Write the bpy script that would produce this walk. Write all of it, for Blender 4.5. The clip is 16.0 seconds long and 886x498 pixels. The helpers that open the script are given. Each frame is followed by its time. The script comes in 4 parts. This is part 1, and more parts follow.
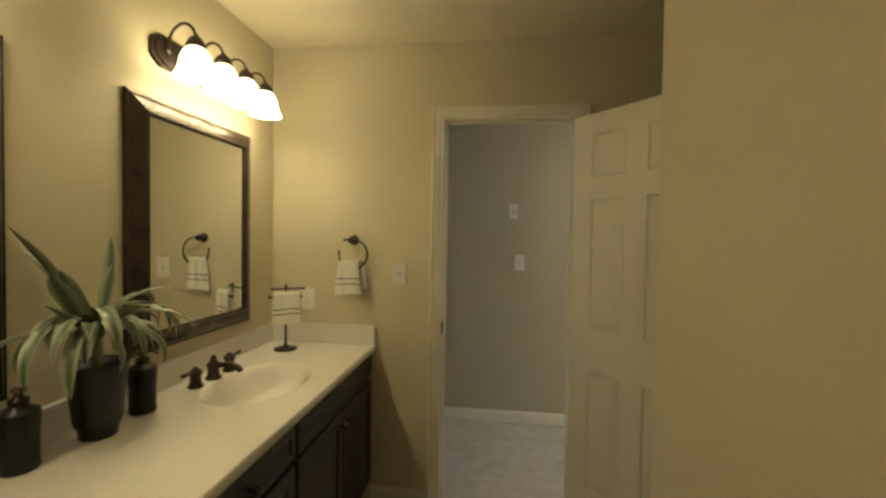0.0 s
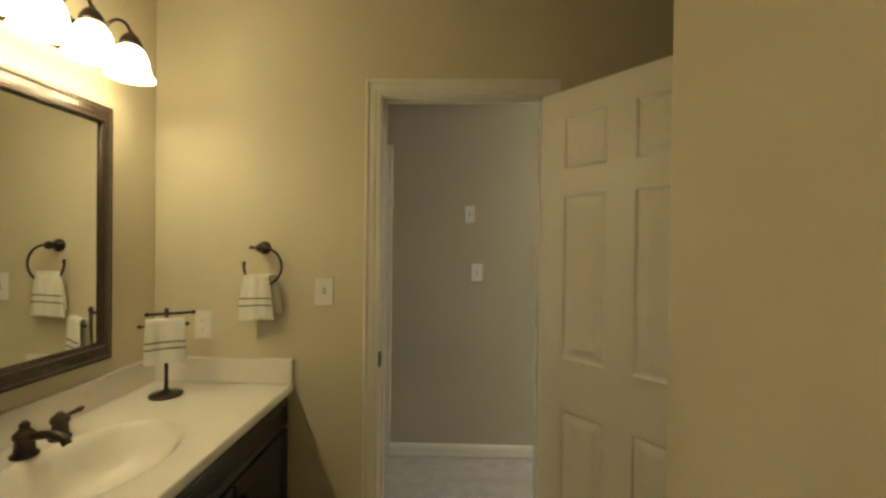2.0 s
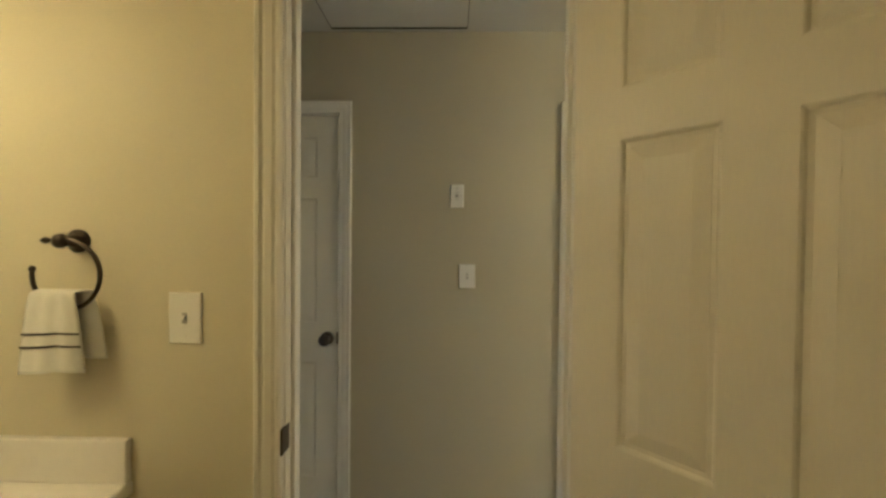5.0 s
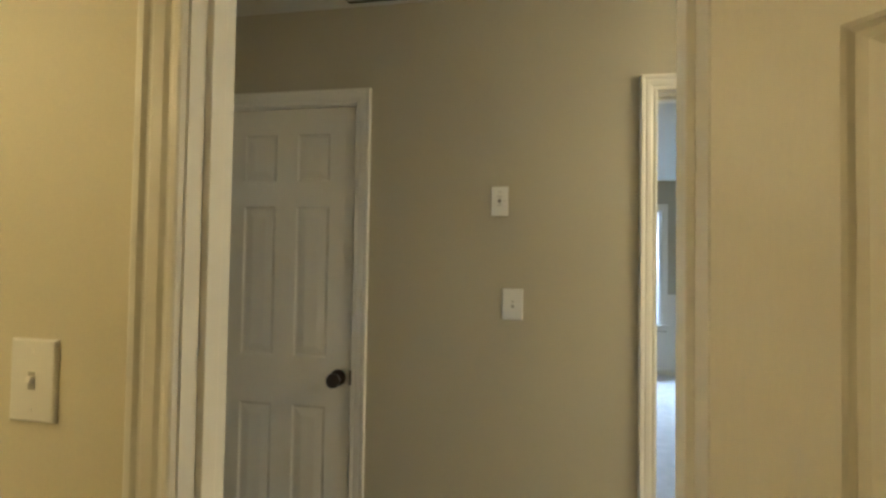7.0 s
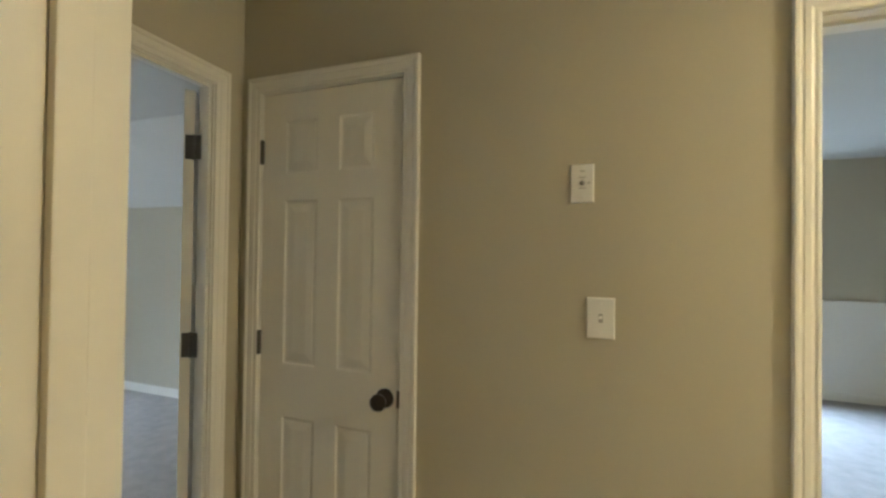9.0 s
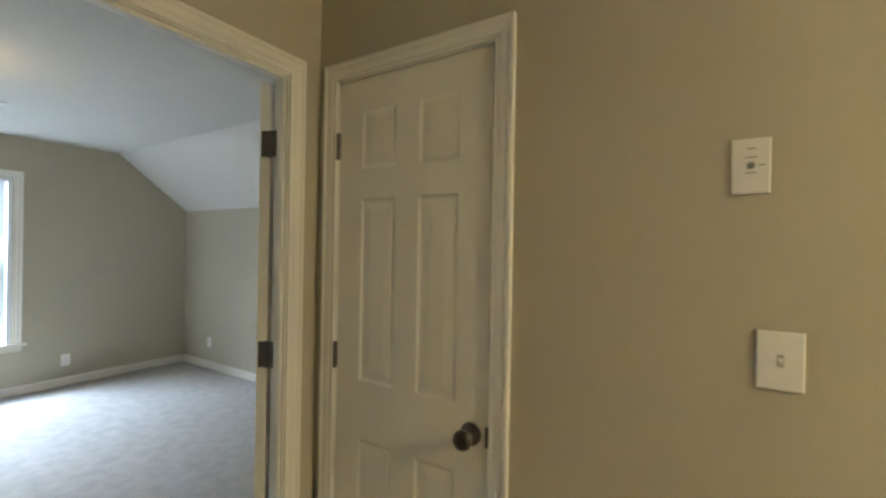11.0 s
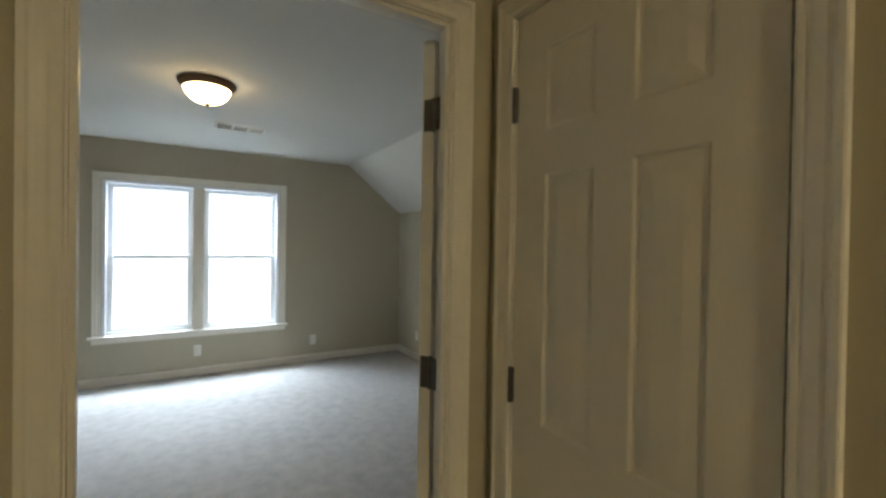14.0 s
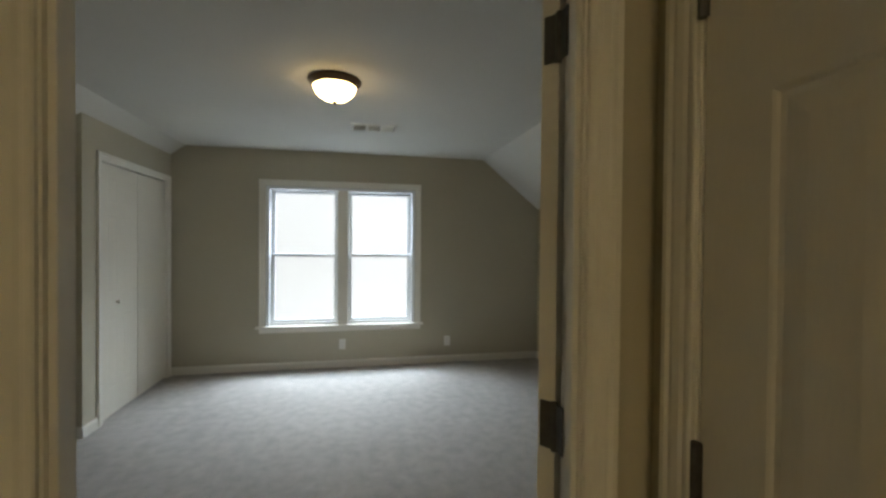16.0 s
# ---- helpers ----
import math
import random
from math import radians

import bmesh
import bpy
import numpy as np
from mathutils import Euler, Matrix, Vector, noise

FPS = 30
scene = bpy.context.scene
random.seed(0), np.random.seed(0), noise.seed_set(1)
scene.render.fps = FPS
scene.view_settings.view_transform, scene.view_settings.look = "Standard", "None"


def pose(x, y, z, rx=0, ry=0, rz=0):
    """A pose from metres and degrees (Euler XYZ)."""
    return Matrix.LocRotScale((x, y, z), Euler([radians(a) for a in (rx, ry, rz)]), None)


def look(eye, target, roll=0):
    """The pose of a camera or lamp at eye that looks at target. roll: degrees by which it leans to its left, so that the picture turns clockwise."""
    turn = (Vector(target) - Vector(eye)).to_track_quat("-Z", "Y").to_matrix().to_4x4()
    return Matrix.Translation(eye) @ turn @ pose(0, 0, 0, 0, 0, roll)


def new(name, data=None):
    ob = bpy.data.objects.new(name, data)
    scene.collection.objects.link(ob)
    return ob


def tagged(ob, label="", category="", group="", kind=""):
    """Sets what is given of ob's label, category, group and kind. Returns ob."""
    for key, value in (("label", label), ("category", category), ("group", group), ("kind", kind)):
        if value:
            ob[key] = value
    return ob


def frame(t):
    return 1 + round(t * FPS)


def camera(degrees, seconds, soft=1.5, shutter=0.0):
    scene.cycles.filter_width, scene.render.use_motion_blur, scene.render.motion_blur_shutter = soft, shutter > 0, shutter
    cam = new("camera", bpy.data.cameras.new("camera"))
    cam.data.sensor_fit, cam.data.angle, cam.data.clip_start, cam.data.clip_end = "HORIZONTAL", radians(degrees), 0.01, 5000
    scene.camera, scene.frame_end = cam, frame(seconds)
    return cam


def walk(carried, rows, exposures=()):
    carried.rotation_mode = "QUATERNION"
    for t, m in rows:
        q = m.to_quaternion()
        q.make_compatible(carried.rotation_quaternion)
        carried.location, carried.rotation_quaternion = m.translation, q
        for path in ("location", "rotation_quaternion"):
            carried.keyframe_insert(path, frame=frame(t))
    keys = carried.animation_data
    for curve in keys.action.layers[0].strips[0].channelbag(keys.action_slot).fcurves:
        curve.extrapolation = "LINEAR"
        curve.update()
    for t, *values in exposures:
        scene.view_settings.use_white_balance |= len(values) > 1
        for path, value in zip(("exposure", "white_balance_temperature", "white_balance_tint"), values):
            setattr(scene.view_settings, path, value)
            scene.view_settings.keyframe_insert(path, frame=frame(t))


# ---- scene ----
cam = camera(92.8, 16.0, soft=2.7)
PATH = [
    (0, (0.262, 0.393, 1.427), (0.017, 2.377, 1.374), 0.9),
    (0.5, (0.265, 0.491, 1.423), (0.089, 2.483, 1.364), 1.0),
    (1, (0.282, 0.594, 1.422), (0.156, 2.589, 1.371), 1.0),
    (1.5, (0.29, 0.727, 1.421), (0.197, 2.724, 1.381), 0.9),
    (2, (0.293, 0.85, 1.427), (0.242, 2.849, 1.41), 0.7),
    (2.5, (0.298, 0.983, 1.418), (0.264, 2.983, 1.419), 0.6),
    (3, (0.297, 1.104, 1.413), (0.266, 3.104, 1.426), 0.7),
    (3.5, (0.306, 1.217, 1.415), (0.244, 3.216, 1.422), 0.7),
    (4, (0.324, 1.361, 1.41), (0.254, 3.36, 1.392), 0.7),
    (4.5, (0.342, 1.501, 1.414), (0.304, 3.5, 1.376), 0.7),
    (4.7, (0.356, 1.549, 1.415), (0.321, 3.548, 1.375), 0.6),
    (7, (0.429, 2.067, 1.416), (0.126, 4.044, 1.46), 0.9),
    (7.5, (0.42, 2.144, 1.431), (0.056, 4.111, 1.461), 1.2),
    (8, (0.422, 2.231, 1.433), (-0.027, 4.18, 1.442), 1.1),
    (8.2, (0.428, 2.268, 1.418), (-0.083, 4.201, 1.445), 1.0),
    (10.3, (0.384, 2.566, 1.438), (-0.515, 4.352, 1.432), 0.9),
    (10.5, (0.364, 2.593, 1.438), (-0.6, 4.345, 1.441), 1.0),
    (11, (0.317, 2.627, 1.459), (-0.734, 4.328, 1.454), 1.0),
    (11.5, (0.292, 2.697, 1.452), (-0.9, 4.303, 1.454), 1.3),
    (12, (0.276, 2.76, 1.455), (-1.038, 4.268, 1.457), 1.1),
    (12.5, (0.243, 2.813, 1.445), (-1.166, 4.233, 1.438), 1.2),
    (13, (0.194, 2.875, 1.443), (-1.314, 4.188, 1.415), 1.3),
    (13.5, (0.122, 2.941, 1.438), (-1.504, 4.105, 1.411), 1.1),
    (14, (0.075, 2.969, 1.442), (-1.642, 3.995, 1.423), 0.9),
    (14.5, (0.017, 3.021, 1.435), (-1.779, 3.901, 1.427), 0.7),
    (15, (-0.05, 3.087, 1.431), (-1.907, 3.828, 1.421), 0.1),
    (15.5, (-0.133, 3.146, 1.431), (-2.049, 3.722, 1.412), -0.0),
    (16, (-0.237, 3.188, 1.422), (-2.196, 3.591, 1.396), 0.5),
]
EXPOSURES = [(0.0, -0.10, 5200, 10), (2.5, 0.03, 5200, 10), (4.7, 0.15, 5300, 10), (7.5, 0.36, 5450, 10), (10.5, 0.57, 5650, 10), (12.5, 0.50, 5900, 10), (14.0, -0.22, 6150, 10), (15.0, -0.72, 6350, 10), (16.0, -0.79, 6500, 10)]
walk(cam, [(t, look(eye, target, roll)) for t, eye, target, roll in PATH], EXPOSURES)

# ---- light ----
world = bpy.data.worlds.new("world")
scene.world = world
world.use_nodes = True
sky = world.node_tree.nodes.new("ShaderNodeTexSky")
sky.sky_type, sky.sun_disc = "NISHITA", False
sky.sun_elevation, sky.sun_rotation = radians(40), radians(120)
world.node_tree.links.new(sky.outputs[0], world.node_tree.nodes["Background"].inputs[0])
world.node_tree.nodes["Background"].inputs[1].default_value = 0.1

BULB_COLOUR, SHADE_POWER, BULB_POWER = (1.0, 0.71, 0.29), 12.0, 33.0     # frosted vanity shades and the bulbs in them
DOME_COLOUR, DOME_POWER = (1.0, 0.70, 0.30), 23.0      # ceiling domes
HALL_FILL_COLOUR, HALL_FILL_POWER = (1.0, 0.79, 0.45), 172.0     # unseen stronger dome added to brighten the hall
DAY_COLOUR = (0.76, 0.88, 1.0)


def window_light(name, eye, aim, w, h, watts, colour=DAY_COLOUR):
    """The overcast sky's light outside a window, falling in from above."""
    lamp = bpy.data.lights.new(name, "AREA")
    lamp.shape, lamp.size, lamp.size_y, lamp.energy, lamp.color = "RECTANGLE", w, h, watts, colour
    ob = new(name, lamp)
    ob.matrix_basis = look(eye, aim)
    return ob


window_light("window_light_bedroom", (-6.15, 3.04, 3.15), (-4.55, 3.04, 0.1), 2.3, 1.8, 1010)
window_light("window_light_far_room", (1.55, 9.15, 3.1), (1.55, 6.65, 0.2), 2.6, 2.2, 760, (0.66, 0.83, 1.0))


# ---- materials ----
def shader(name, colour, rough=0.6, metal=0.0, vary=0.08, scale=3.0, fine=120.0, bump=0.0, dist=0.001, spec=0.5, stretch=(1, 1, 1)):
    m = bpy.data.materials.new(name)
    m.use_nodes = True
    nt, n = m.node_tree, m.node_tree.nodes
    p = n["Principled BSDF"]
    p.inputs["Roughness"].default_value, p.inputs["Metallic"].default_value = rough, metal
    p.inputs["Specular IOR Level"].default_value = spec
    tc, mp = n.new("ShaderNodeTexCoord"), n.new("ShaderNodeMapping")
    mp.inputs["Scale"].default_value = stretch
    nt.links.new(tc.outputs["Object"], mp.inputs[0])
    big, small = n.new("ShaderNodeTexNoise"), n.new("ShaderNodeTexNoise")
    big.inputs["Scale"].default_value, small.inputs["Scale"].default_value = scale, fine
    big.inputs["Detail"].default_value, small.inputs["Detail"].default_value = 4, 3
    for t in (big, small):
        nt.links.new(mp.outputs[0], t.inputs["Vector"])
    add = n.new("ShaderNodeMath")
    add.operation = "ADD"
    nt.links.new(big.outputs[0], add.inputs[0])
    nt.links.new(small.outputs[0], add.inputs[1])
    ramp = n.new("ShaderNodeMapRange")
    ramp.inputs["From Min"].default_value, ramp.inputs["From Max"].default_value = 0.6, 1.4
    ramp.inputs["To Min"].default_value, ramp.inputs["To Max"].default_value = 1 - vary, 1 + vary
    nt.links.new(add.outputs[0], ramp.inputs[0])
    mul = n.new("ShaderNodeVectorMath")
    mul.operation = "SCALE"
    mul.inputs[0].default_value = colour
    nt.links.new(ramp.outputs[0], mul.inputs["Scale"])
    nt.links.new(mul.outputs[0], p.inputs["Base Color"])
    if bump:
        b = n.new("ShaderNodeBump")
        b.inputs["Strength"].default_value, b.inputs["Distance"].default_value = bump, dist
        nt.links.new(small.outputs[0], b.inputs["Height"])
        nt.links.new(b.outputs[0], p.inputs["Normal"])
    return m


def glow(name, colour, power):
    m = bpy.data.materials.new(name)
    m.use_nodes = True
    p = m.node_tree.nodes["Principled BSDF"]
    p.inputs["Base Color"].default_value, p.inputs["Roughness"].default_value = (0.8, 0.8, 0.78, 1), 0.4
    p.inputs["Emission Color"].default_value, p.inputs["Emission Strength"].default_value = (*colour, 1), power
    return m


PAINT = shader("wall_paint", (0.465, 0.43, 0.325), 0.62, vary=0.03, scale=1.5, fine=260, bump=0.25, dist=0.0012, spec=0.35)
# The wall paint's tan, lightened so the bathroom reads brighter and more evenly lit.
PAINT_LIGHTENED = shader("wall_paint_lightened", (0.63, 0.58, 0.43), 0.62, vary=0.03, scale=1.5, fine=260, bump=0.25, dist=0.0012, spec=0.35)
BATH_CEILING = shader("bathroom_ceiling_paint", (0.74, 0.69, 0.54), 0.75, vary=0.03, scale=1.8, fine=200, bump=0.25, dist=0.0012, spec=0.25)
CEILING = shader("ceiling_paint", (0.61, 0.60, 0.55), 0.85, vary=0.03, scale=2, fine=180, bump=0.3, dist=0.0015, spec=0.2)
TRIM = shader("trim_enamel", (0.78, 0.755, 0.68), 0.34, vary=0.02, scale=2, fine=40, bump=0.02, dist=0.0004)
DOOR = shader("door_enamel", (0.76, 0.725, 0.63), 0.38, vary=0.03, scale=2.5, fine=70, bump=0.05, dist=0.0005, stretch=(3, 3, 0.4))
CARPET = shader("cut_pile_carpet", (0.48, 0.46, 0.43), 0.95, vary=0.22, scale=11.0, fine=150, bump=1.0, dist=0.009, spec=0.05)
VINYL = shader("vinyl_floor", (0.40, 0.35, 0.27), 0.4, vary=0.12, scale=4, fine=60, bump=0.05)
MARBLE = shader("cultured_marble", (0.81, 0.785, 0.745), 0.16, vary=0.035, scale=6, fine=40, spec=0.55)
WOOD = shader("espresso_wood", (0.026, 0.021, 0.018), 0.33, vary=0.35, scale=6, fine=40, bump=0.15, dist=0.0006, stretch=(1, 1, 0.15))
BRONZE = shader("oiled_bronze", (0.066, 0.054, 0.045), 0.32, metal=0.85, vary=0.35, scale=25, fine=150)
FRAME_WOOD = shader("mirror_frame_finish", (0.048, 0.033, 0.025), 0.24, metal=0.25, vary=0.4, scale=14, fine=80, bump=0.1, dist=0.0005)
LAMP_BRONZE = shader("lamp_bronze", (0.13, 0.085, 0.055), 0.45, metal=0.6, vary=0.2, scale=20, fine=120)
HINGE = shader("hinge_bronze", (0.13, 0.122, 0.115), 0.42, metal=0.8, vary=0.2, scale=30, fine=200)
STRIKE = shader("dark_strike_bronze", (0.05, 0.038, 0.028), 0.5, metal=0.4, vary=0.2, scale=30, fine=200)
PLASTIC = shader("plate_plastic", (0.78, 0.77, 0.73), 0.35, vary=0.01, scale=5, fine=50)
GREYED = shader("printed_grey", (0.28, 0.27, 0.25), 0.5, vary=0.05)
SOFT_GREY = shader("switch_slot", (0.36, 0.35, 0.32), 0.5, vary=0.02)
# Black for the shade in the hatch gap and the vent duct.
DARK = shader("gap_shade_black", (0.02, 0.02, 0.02), 0.6, vary=0.05)
TERRY = shader("terry_cloth", (0.80, 0.79, 0.74), 0.95, vary=0.06, scale=30, fine=500, bump=0.8, dist=0.002, spec=0.1)
STRIPE = shader("woven_stripe", (0.035, 0.03, 0.025), 0.95, vary=0.2, fine=400, bump=0.4, dist=0.001, spec=0.1)
CERAMIC = shader("black_ceramic", (0.014, 0.015, 0.016), 0.34, vary=0.3, scale=12, fine=90, bump=0.1, dist=0.0006, spec=0.35)
SOIL = shader("potting_soil", (0.03, 0.022, 0.015), 0.95, vary=0.4, fine=150, bump=1, dist=0.004)
VINYL_WHITE = shader("window_vinyl", (0.80, 0.82, 0.84), 0.35, vary=0.02)
GROUND = shader("outside_ground", (0.07, 0.09, 0.04), 0.95, vary=0.3, scale=0.5, fine=6)
SHADE = glow("lit_frosted_shade", BULB_COLOUR, SHADE_POWER)
BULB = glow("lit_bulb", BULB_COLOUR, BULB_POWER)
DOME = glow("lit_frosted_dome", DOME_COLOUR, DOME_POWER)
DOME_HALL_FILL = glow("hall_fill_dome", HALL_FILL_COLOUR, HALL_FILL_POWER)
OUTSIDE = glow("bright_overcast", (0.97, 0.99, 1.0), 1.4)

MIRROR = bpy.data.materials.new("silvered_glass")
MIRROR.use_nodes = True
p = MIRROR.node_tree.nodes["Principled BSDF"]
p.inputs["Base Color"].default_value, p.inputs["Metallic"].default_value, p.inputs["Roughness"].default_value = (0.86, 0.88, 0.86, 1), 1.0, 0.0

GLASS = bpy.data.materials.new("window_glass")
GLASS.use_nodes = True
p = GLASS.node_tree.nodes["Principled BSDF"]
p.inputs["Roughness"].default_value, p.inputs["Transmission Weight"].default_value, p.inputs["IOR"].default_value = 0.0, 1.0, 1.05


def leaf_material():
    """Green blade with a cream margin, by the blade's own width coordinate."""
    m = bpy.data.materials.new("variegated_leaf")
    m.use_nodes = True
    nt, n = m.node_tree, m.node_tree.nodes
    uv, sep, ramp = n.new("ShaderNodeUVMap"), n.new("ShaderNodeSeparateXYZ"), n.new("ShaderNodeValToRGB")
    nt.links.new(uv.outputs[0], sep.inputs[0])
    noisy = n.new("ShaderNodeTexNoise")
    noisy.inputs["Scale"].default_value = 60
    mixer = n.new("ShaderNodeMath")
    mixer.operation = "MULTIPLY_ADD"
    mixer.inputs[1].default_value, mixer.inputs[2].default_value = 0.22, -0.11
    nt.links.new(noisy.outputs[0], mixer.inputs[0])
    add = n.new("ShaderNodeMath")
    nt.links.new(sep.outputs[0], add.inputs[0])
    nt.links.new(mixer.outputs[0], add.inputs[1])
    nt.links.new(add.outputs[0], ramp.inputs[0])
    e = ramp.color_ramp.elements
    e[0].position, e[0].color = 0.0, (0.34, 0.36, 0.25, 1)
    e[1].position, e[1].color = 1.0, (0.34, 0.36, 0.25, 1)
    for at, col in ((0.24, (0.24, 0.275, 0.18, 1)), (0.37, (0.070, 0.105, 0.058, 1)), (0.5, (0.115, 0.15, 0.085, 1)), (0.63, (0.070, 0.105, 0.058, 1)), (0.76, (0.24, 0.275, 0.18, 1))):
        k = e.new(at)
        k.color = col
    p = n["Principled BSDF"]
    p.inputs["Roughness"].default_value = 0.42
    nt.links.new(ramp.outputs[0], p.inputs["Base Color"])
    return m


LEAF = leaf_material()


# ---- building blocks ----
def world_of(o):
    return o.matrix_basis if o.parent is None else world_of(o.parent) @ o.matrix_parent_inverse @ o.matrix_basis


def part(name, bm, material, parent=None, label="", local=False, smooth=False):
    """Links a bmesh as one mesh object. Its points are in the world, or with local in its parent's own space."""
    me = bpy.data.meshes.new(name)
    bmesh.ops.recalc_face_normals(bm, faces=bm.faces)
    bm.to_mesh(me)
    bm.free()
    me.materials.append(material)
    if smooth:
        me.shade_smooth()
    ob = new(name, me)
    if parent is not None:
        ob.parent = parent
        if not local:
            ob.matrix_parent_inverse = world_of(parent).inverted()
    return tagged(ob, label) if label else ob


def thing(name, x, y, z, label, category, group="", kind="", rz=0):
    e = new(name)
    e.empty_display_size = 0.1
    e.matrix_basis = pose(x, y, z, 0, 0, rz)
    return tagged(e, label, category, group, kind)


def boxes(*spans, bevel=0.0):
    """One bmesh of boxes, each (x0, x1, y0, y1, z0, z1)."""
    bm = bmesh.new()
    for x0, x1, y0, y1, z0, z1 in spans:
        bmesh.ops.create_cube(bm, size=1, matrix=Matrix.LocRotScale(((x0 + x1) / 2, (y0 + y1) / 2, (z0 + z1) / 2), None, (abs(x1 - x0), abs(y1 - y0), abs(z1 - z0))))
    if bevel:
        bmesh.ops.bevel(bm, geom=bm.edges[:], offset=bevel, segments=2, affect="EDGES", profile=0.6)
    return bm


def lathe(profile, cx=0, cy=0, cz=0, segs=28, squash=1.0, m=None):
    """Turns (radius, height) pairs round the upright line through (cx, cy)."""
    bm = bmesh.new()
    rings = []
    for r, z in profile:
        rings.append([bm.verts.new((cx + r * math.cos(a) * squash, cy + r * math.sin(a), cz + z)) for a in (2 * math.pi * i / segs for i in range(segs))])
    for a, b in zip(rings, rings[1:]):
        for i in range(segs):
            bm.faces.new((a[i], a[(i + 1) % segs], b[(i + 1) % segs], b[i]))
    bm.faces.new(rings[0][::-1])
    bm.faces.new(rings[-1])
    if m is not None:
        bmesh.ops.transform(bm, matrix=m, verts=bm.verts[:])
    return bm


def tube(points, radius, segs=10, taper=None):
    """A round bar along the points."""
    bm = bmesh.new()
    pts = [Vector(q) for q in points]
    rings = []
    side = None
    for i, q in enumerate(pts):
        d = (pts[min(i + 1, len(pts) - 1)] - pts[max(i - 1, 0)]).normalized()
        if side is None:
            side = d.orthogonal().normalized()
        side = (side - d * side.dot(d)).normalized()
        up = d.cross(side)
        r = radius * (taper[i] if taper else 1)
        rings.append([bm.verts.new(q + (side * math.cos(a) + up * math.sin(a)) * r) for a in (2 * math.pi * k / segs for k in range(segs))])
    for a, b in zip(rings, rings[1:]):
        for k in range(segs):
            bm.faces.new((a[k], a[(k + 1) % segs], b[(k + 1) % segs], b[k]))
    bm.faces.new(rings[0][::-1])
    bm.faces.new(rings[-1])
    return bm


def join(*bms):
    out = bmesh.new()
    for b in bms:
        me = bpy.data.meshes.new("tmp")
        b.to_mesh(me)
        b.free()
        out.from_mesh(me)
        bpy.data.meshes.remove(me)
    return out


def sweep_rect(place, profile, a0, a1, b0, b1, closed=False):
    """Moulding with mitred corners round the rectangle a0..a1, b0..b1. profile: (outward, proud) pairs. place(a, b, proud) gives the point.
    Not closed: the foot of the rectangle stays open, as round a door."""
    bm = bmesh.new()
    rows = []
    for u, d in profile:
        if closed:
            st = [(a0 - u, b0 - u), (a0 - u, b1 + u), (a1 + u, b1 + u), (a1 + u, b0 - u)]
        else:
            st = [(a0 - u, b0), (a0 - u, b1 + u), (a1 + u, b1 + u), (a1 + u, b0)]
        rows.append([bm.verts.new(place(a, b, d)) for a, b in st])
    n = 4 if closed else 3
    for r, s in zip(rows, rows[1:]):
        for i in range(n):
            j = (i + 1) % 4
            bm.faces.new((r[i], r[j], s[j], s[i]))
    return bm


CASING = [(0.004, 0.0), (0.004, 0.009), (0.007, 0.0112), (0.013, 0.0115), (0.016, 0.0100), (0.020, 0.0100), (0.026, 0.0130), (0.040, 0.0145),
          (0.043, 0.0130), (0.047, 0.0135), (0.052, 0.0175), (0.060, 0.0180), (0.063, 0.016), (0.063, 0.0)]
BASE = [(0.0, 0.0), (0.012, 0.0), (0.012, 0.062), (0.010, 0.066), (0.010, 0.072), (0.006, 0.080), (0.003, 0.084), (0.0, 0.084)]


def baseboard(x0, y0, x1, y1, nx, ny):
    """Moulded board on the floor from one point to the other, proud of the wall along (nx, ny)."""
    bm = bmesh.new()
    ends = [[bm.verts.new((x + nx * d, y + ny * d, z)) for d, z in BASE] for x, y in ((x0, y0), (x1, y1))]
    k = len(BASE)
    for i in range(k):
        bm.faces.new((ends[0][i], ends[0][(i + 1) % k], ends[1][(i + 1) % k], ends[1][i]))
    bm.faces.new(ends[0])
    bm.faces.new(ends[1][::-1])
    return tagged(part("baseboard", bm, TRIM), "white painted moulded baseboard along the wall", "baseboard", kind="structure")


def structure(name, bm, material, label, category):
    return tagged(part(name, bm, material), label, category, kind="structure")


# ---- the plan ----
CEIL = 2.44
X_MIRROR, Y_BATH, Y_HALL0, Y_HALL1 = -0.955, 2.583, 2.672, 3.70
X_BATH_SIDE, Y_NIB = 0.765, 1.79          # the wall that stands beside the walker, and where it ends
BD0, BD1 = -0.006, 0.652                 # bathroom doorway
CD0, CD1 = -0.785, -0.187                 # hall closet doorway
FD0, FD1 = 0.966, 1.726                   # far room doorway
X_HALL0, X_BED = -0.885, -0.950           # wall with the bedroom doorway
RD0, RD1 = 2.785, 3.560                   # bedroom doorway
X_WIN = -5.175                            # bedroom window wall
Y_KNEE, Z_KNEE, Y_FLAT = 5.415, 1.858, 4.689
Y_CLOSET, X_CLOSET, Y_FLAT_S = 1.270, -3.705, 1.410
Z_CLOSET = CEIL - (Y_FLAT_S - Y_CLOSET) * 0.75
Y_SOUTH, Z_SOUTH = 0.62, 1.85
WY0, WY1, WZ0, WZ1 = 2.215, 3.865, 0.490, 2.040   # bedroom window opening
DH = 2.035
X_END, Y_BACK, Y_FAR = 3.60, -1.50, 7.75
FW0, FW1, FWZ0, FWZ1 = 0.75, 2.35, 0.62, 2.07     # far room window opening

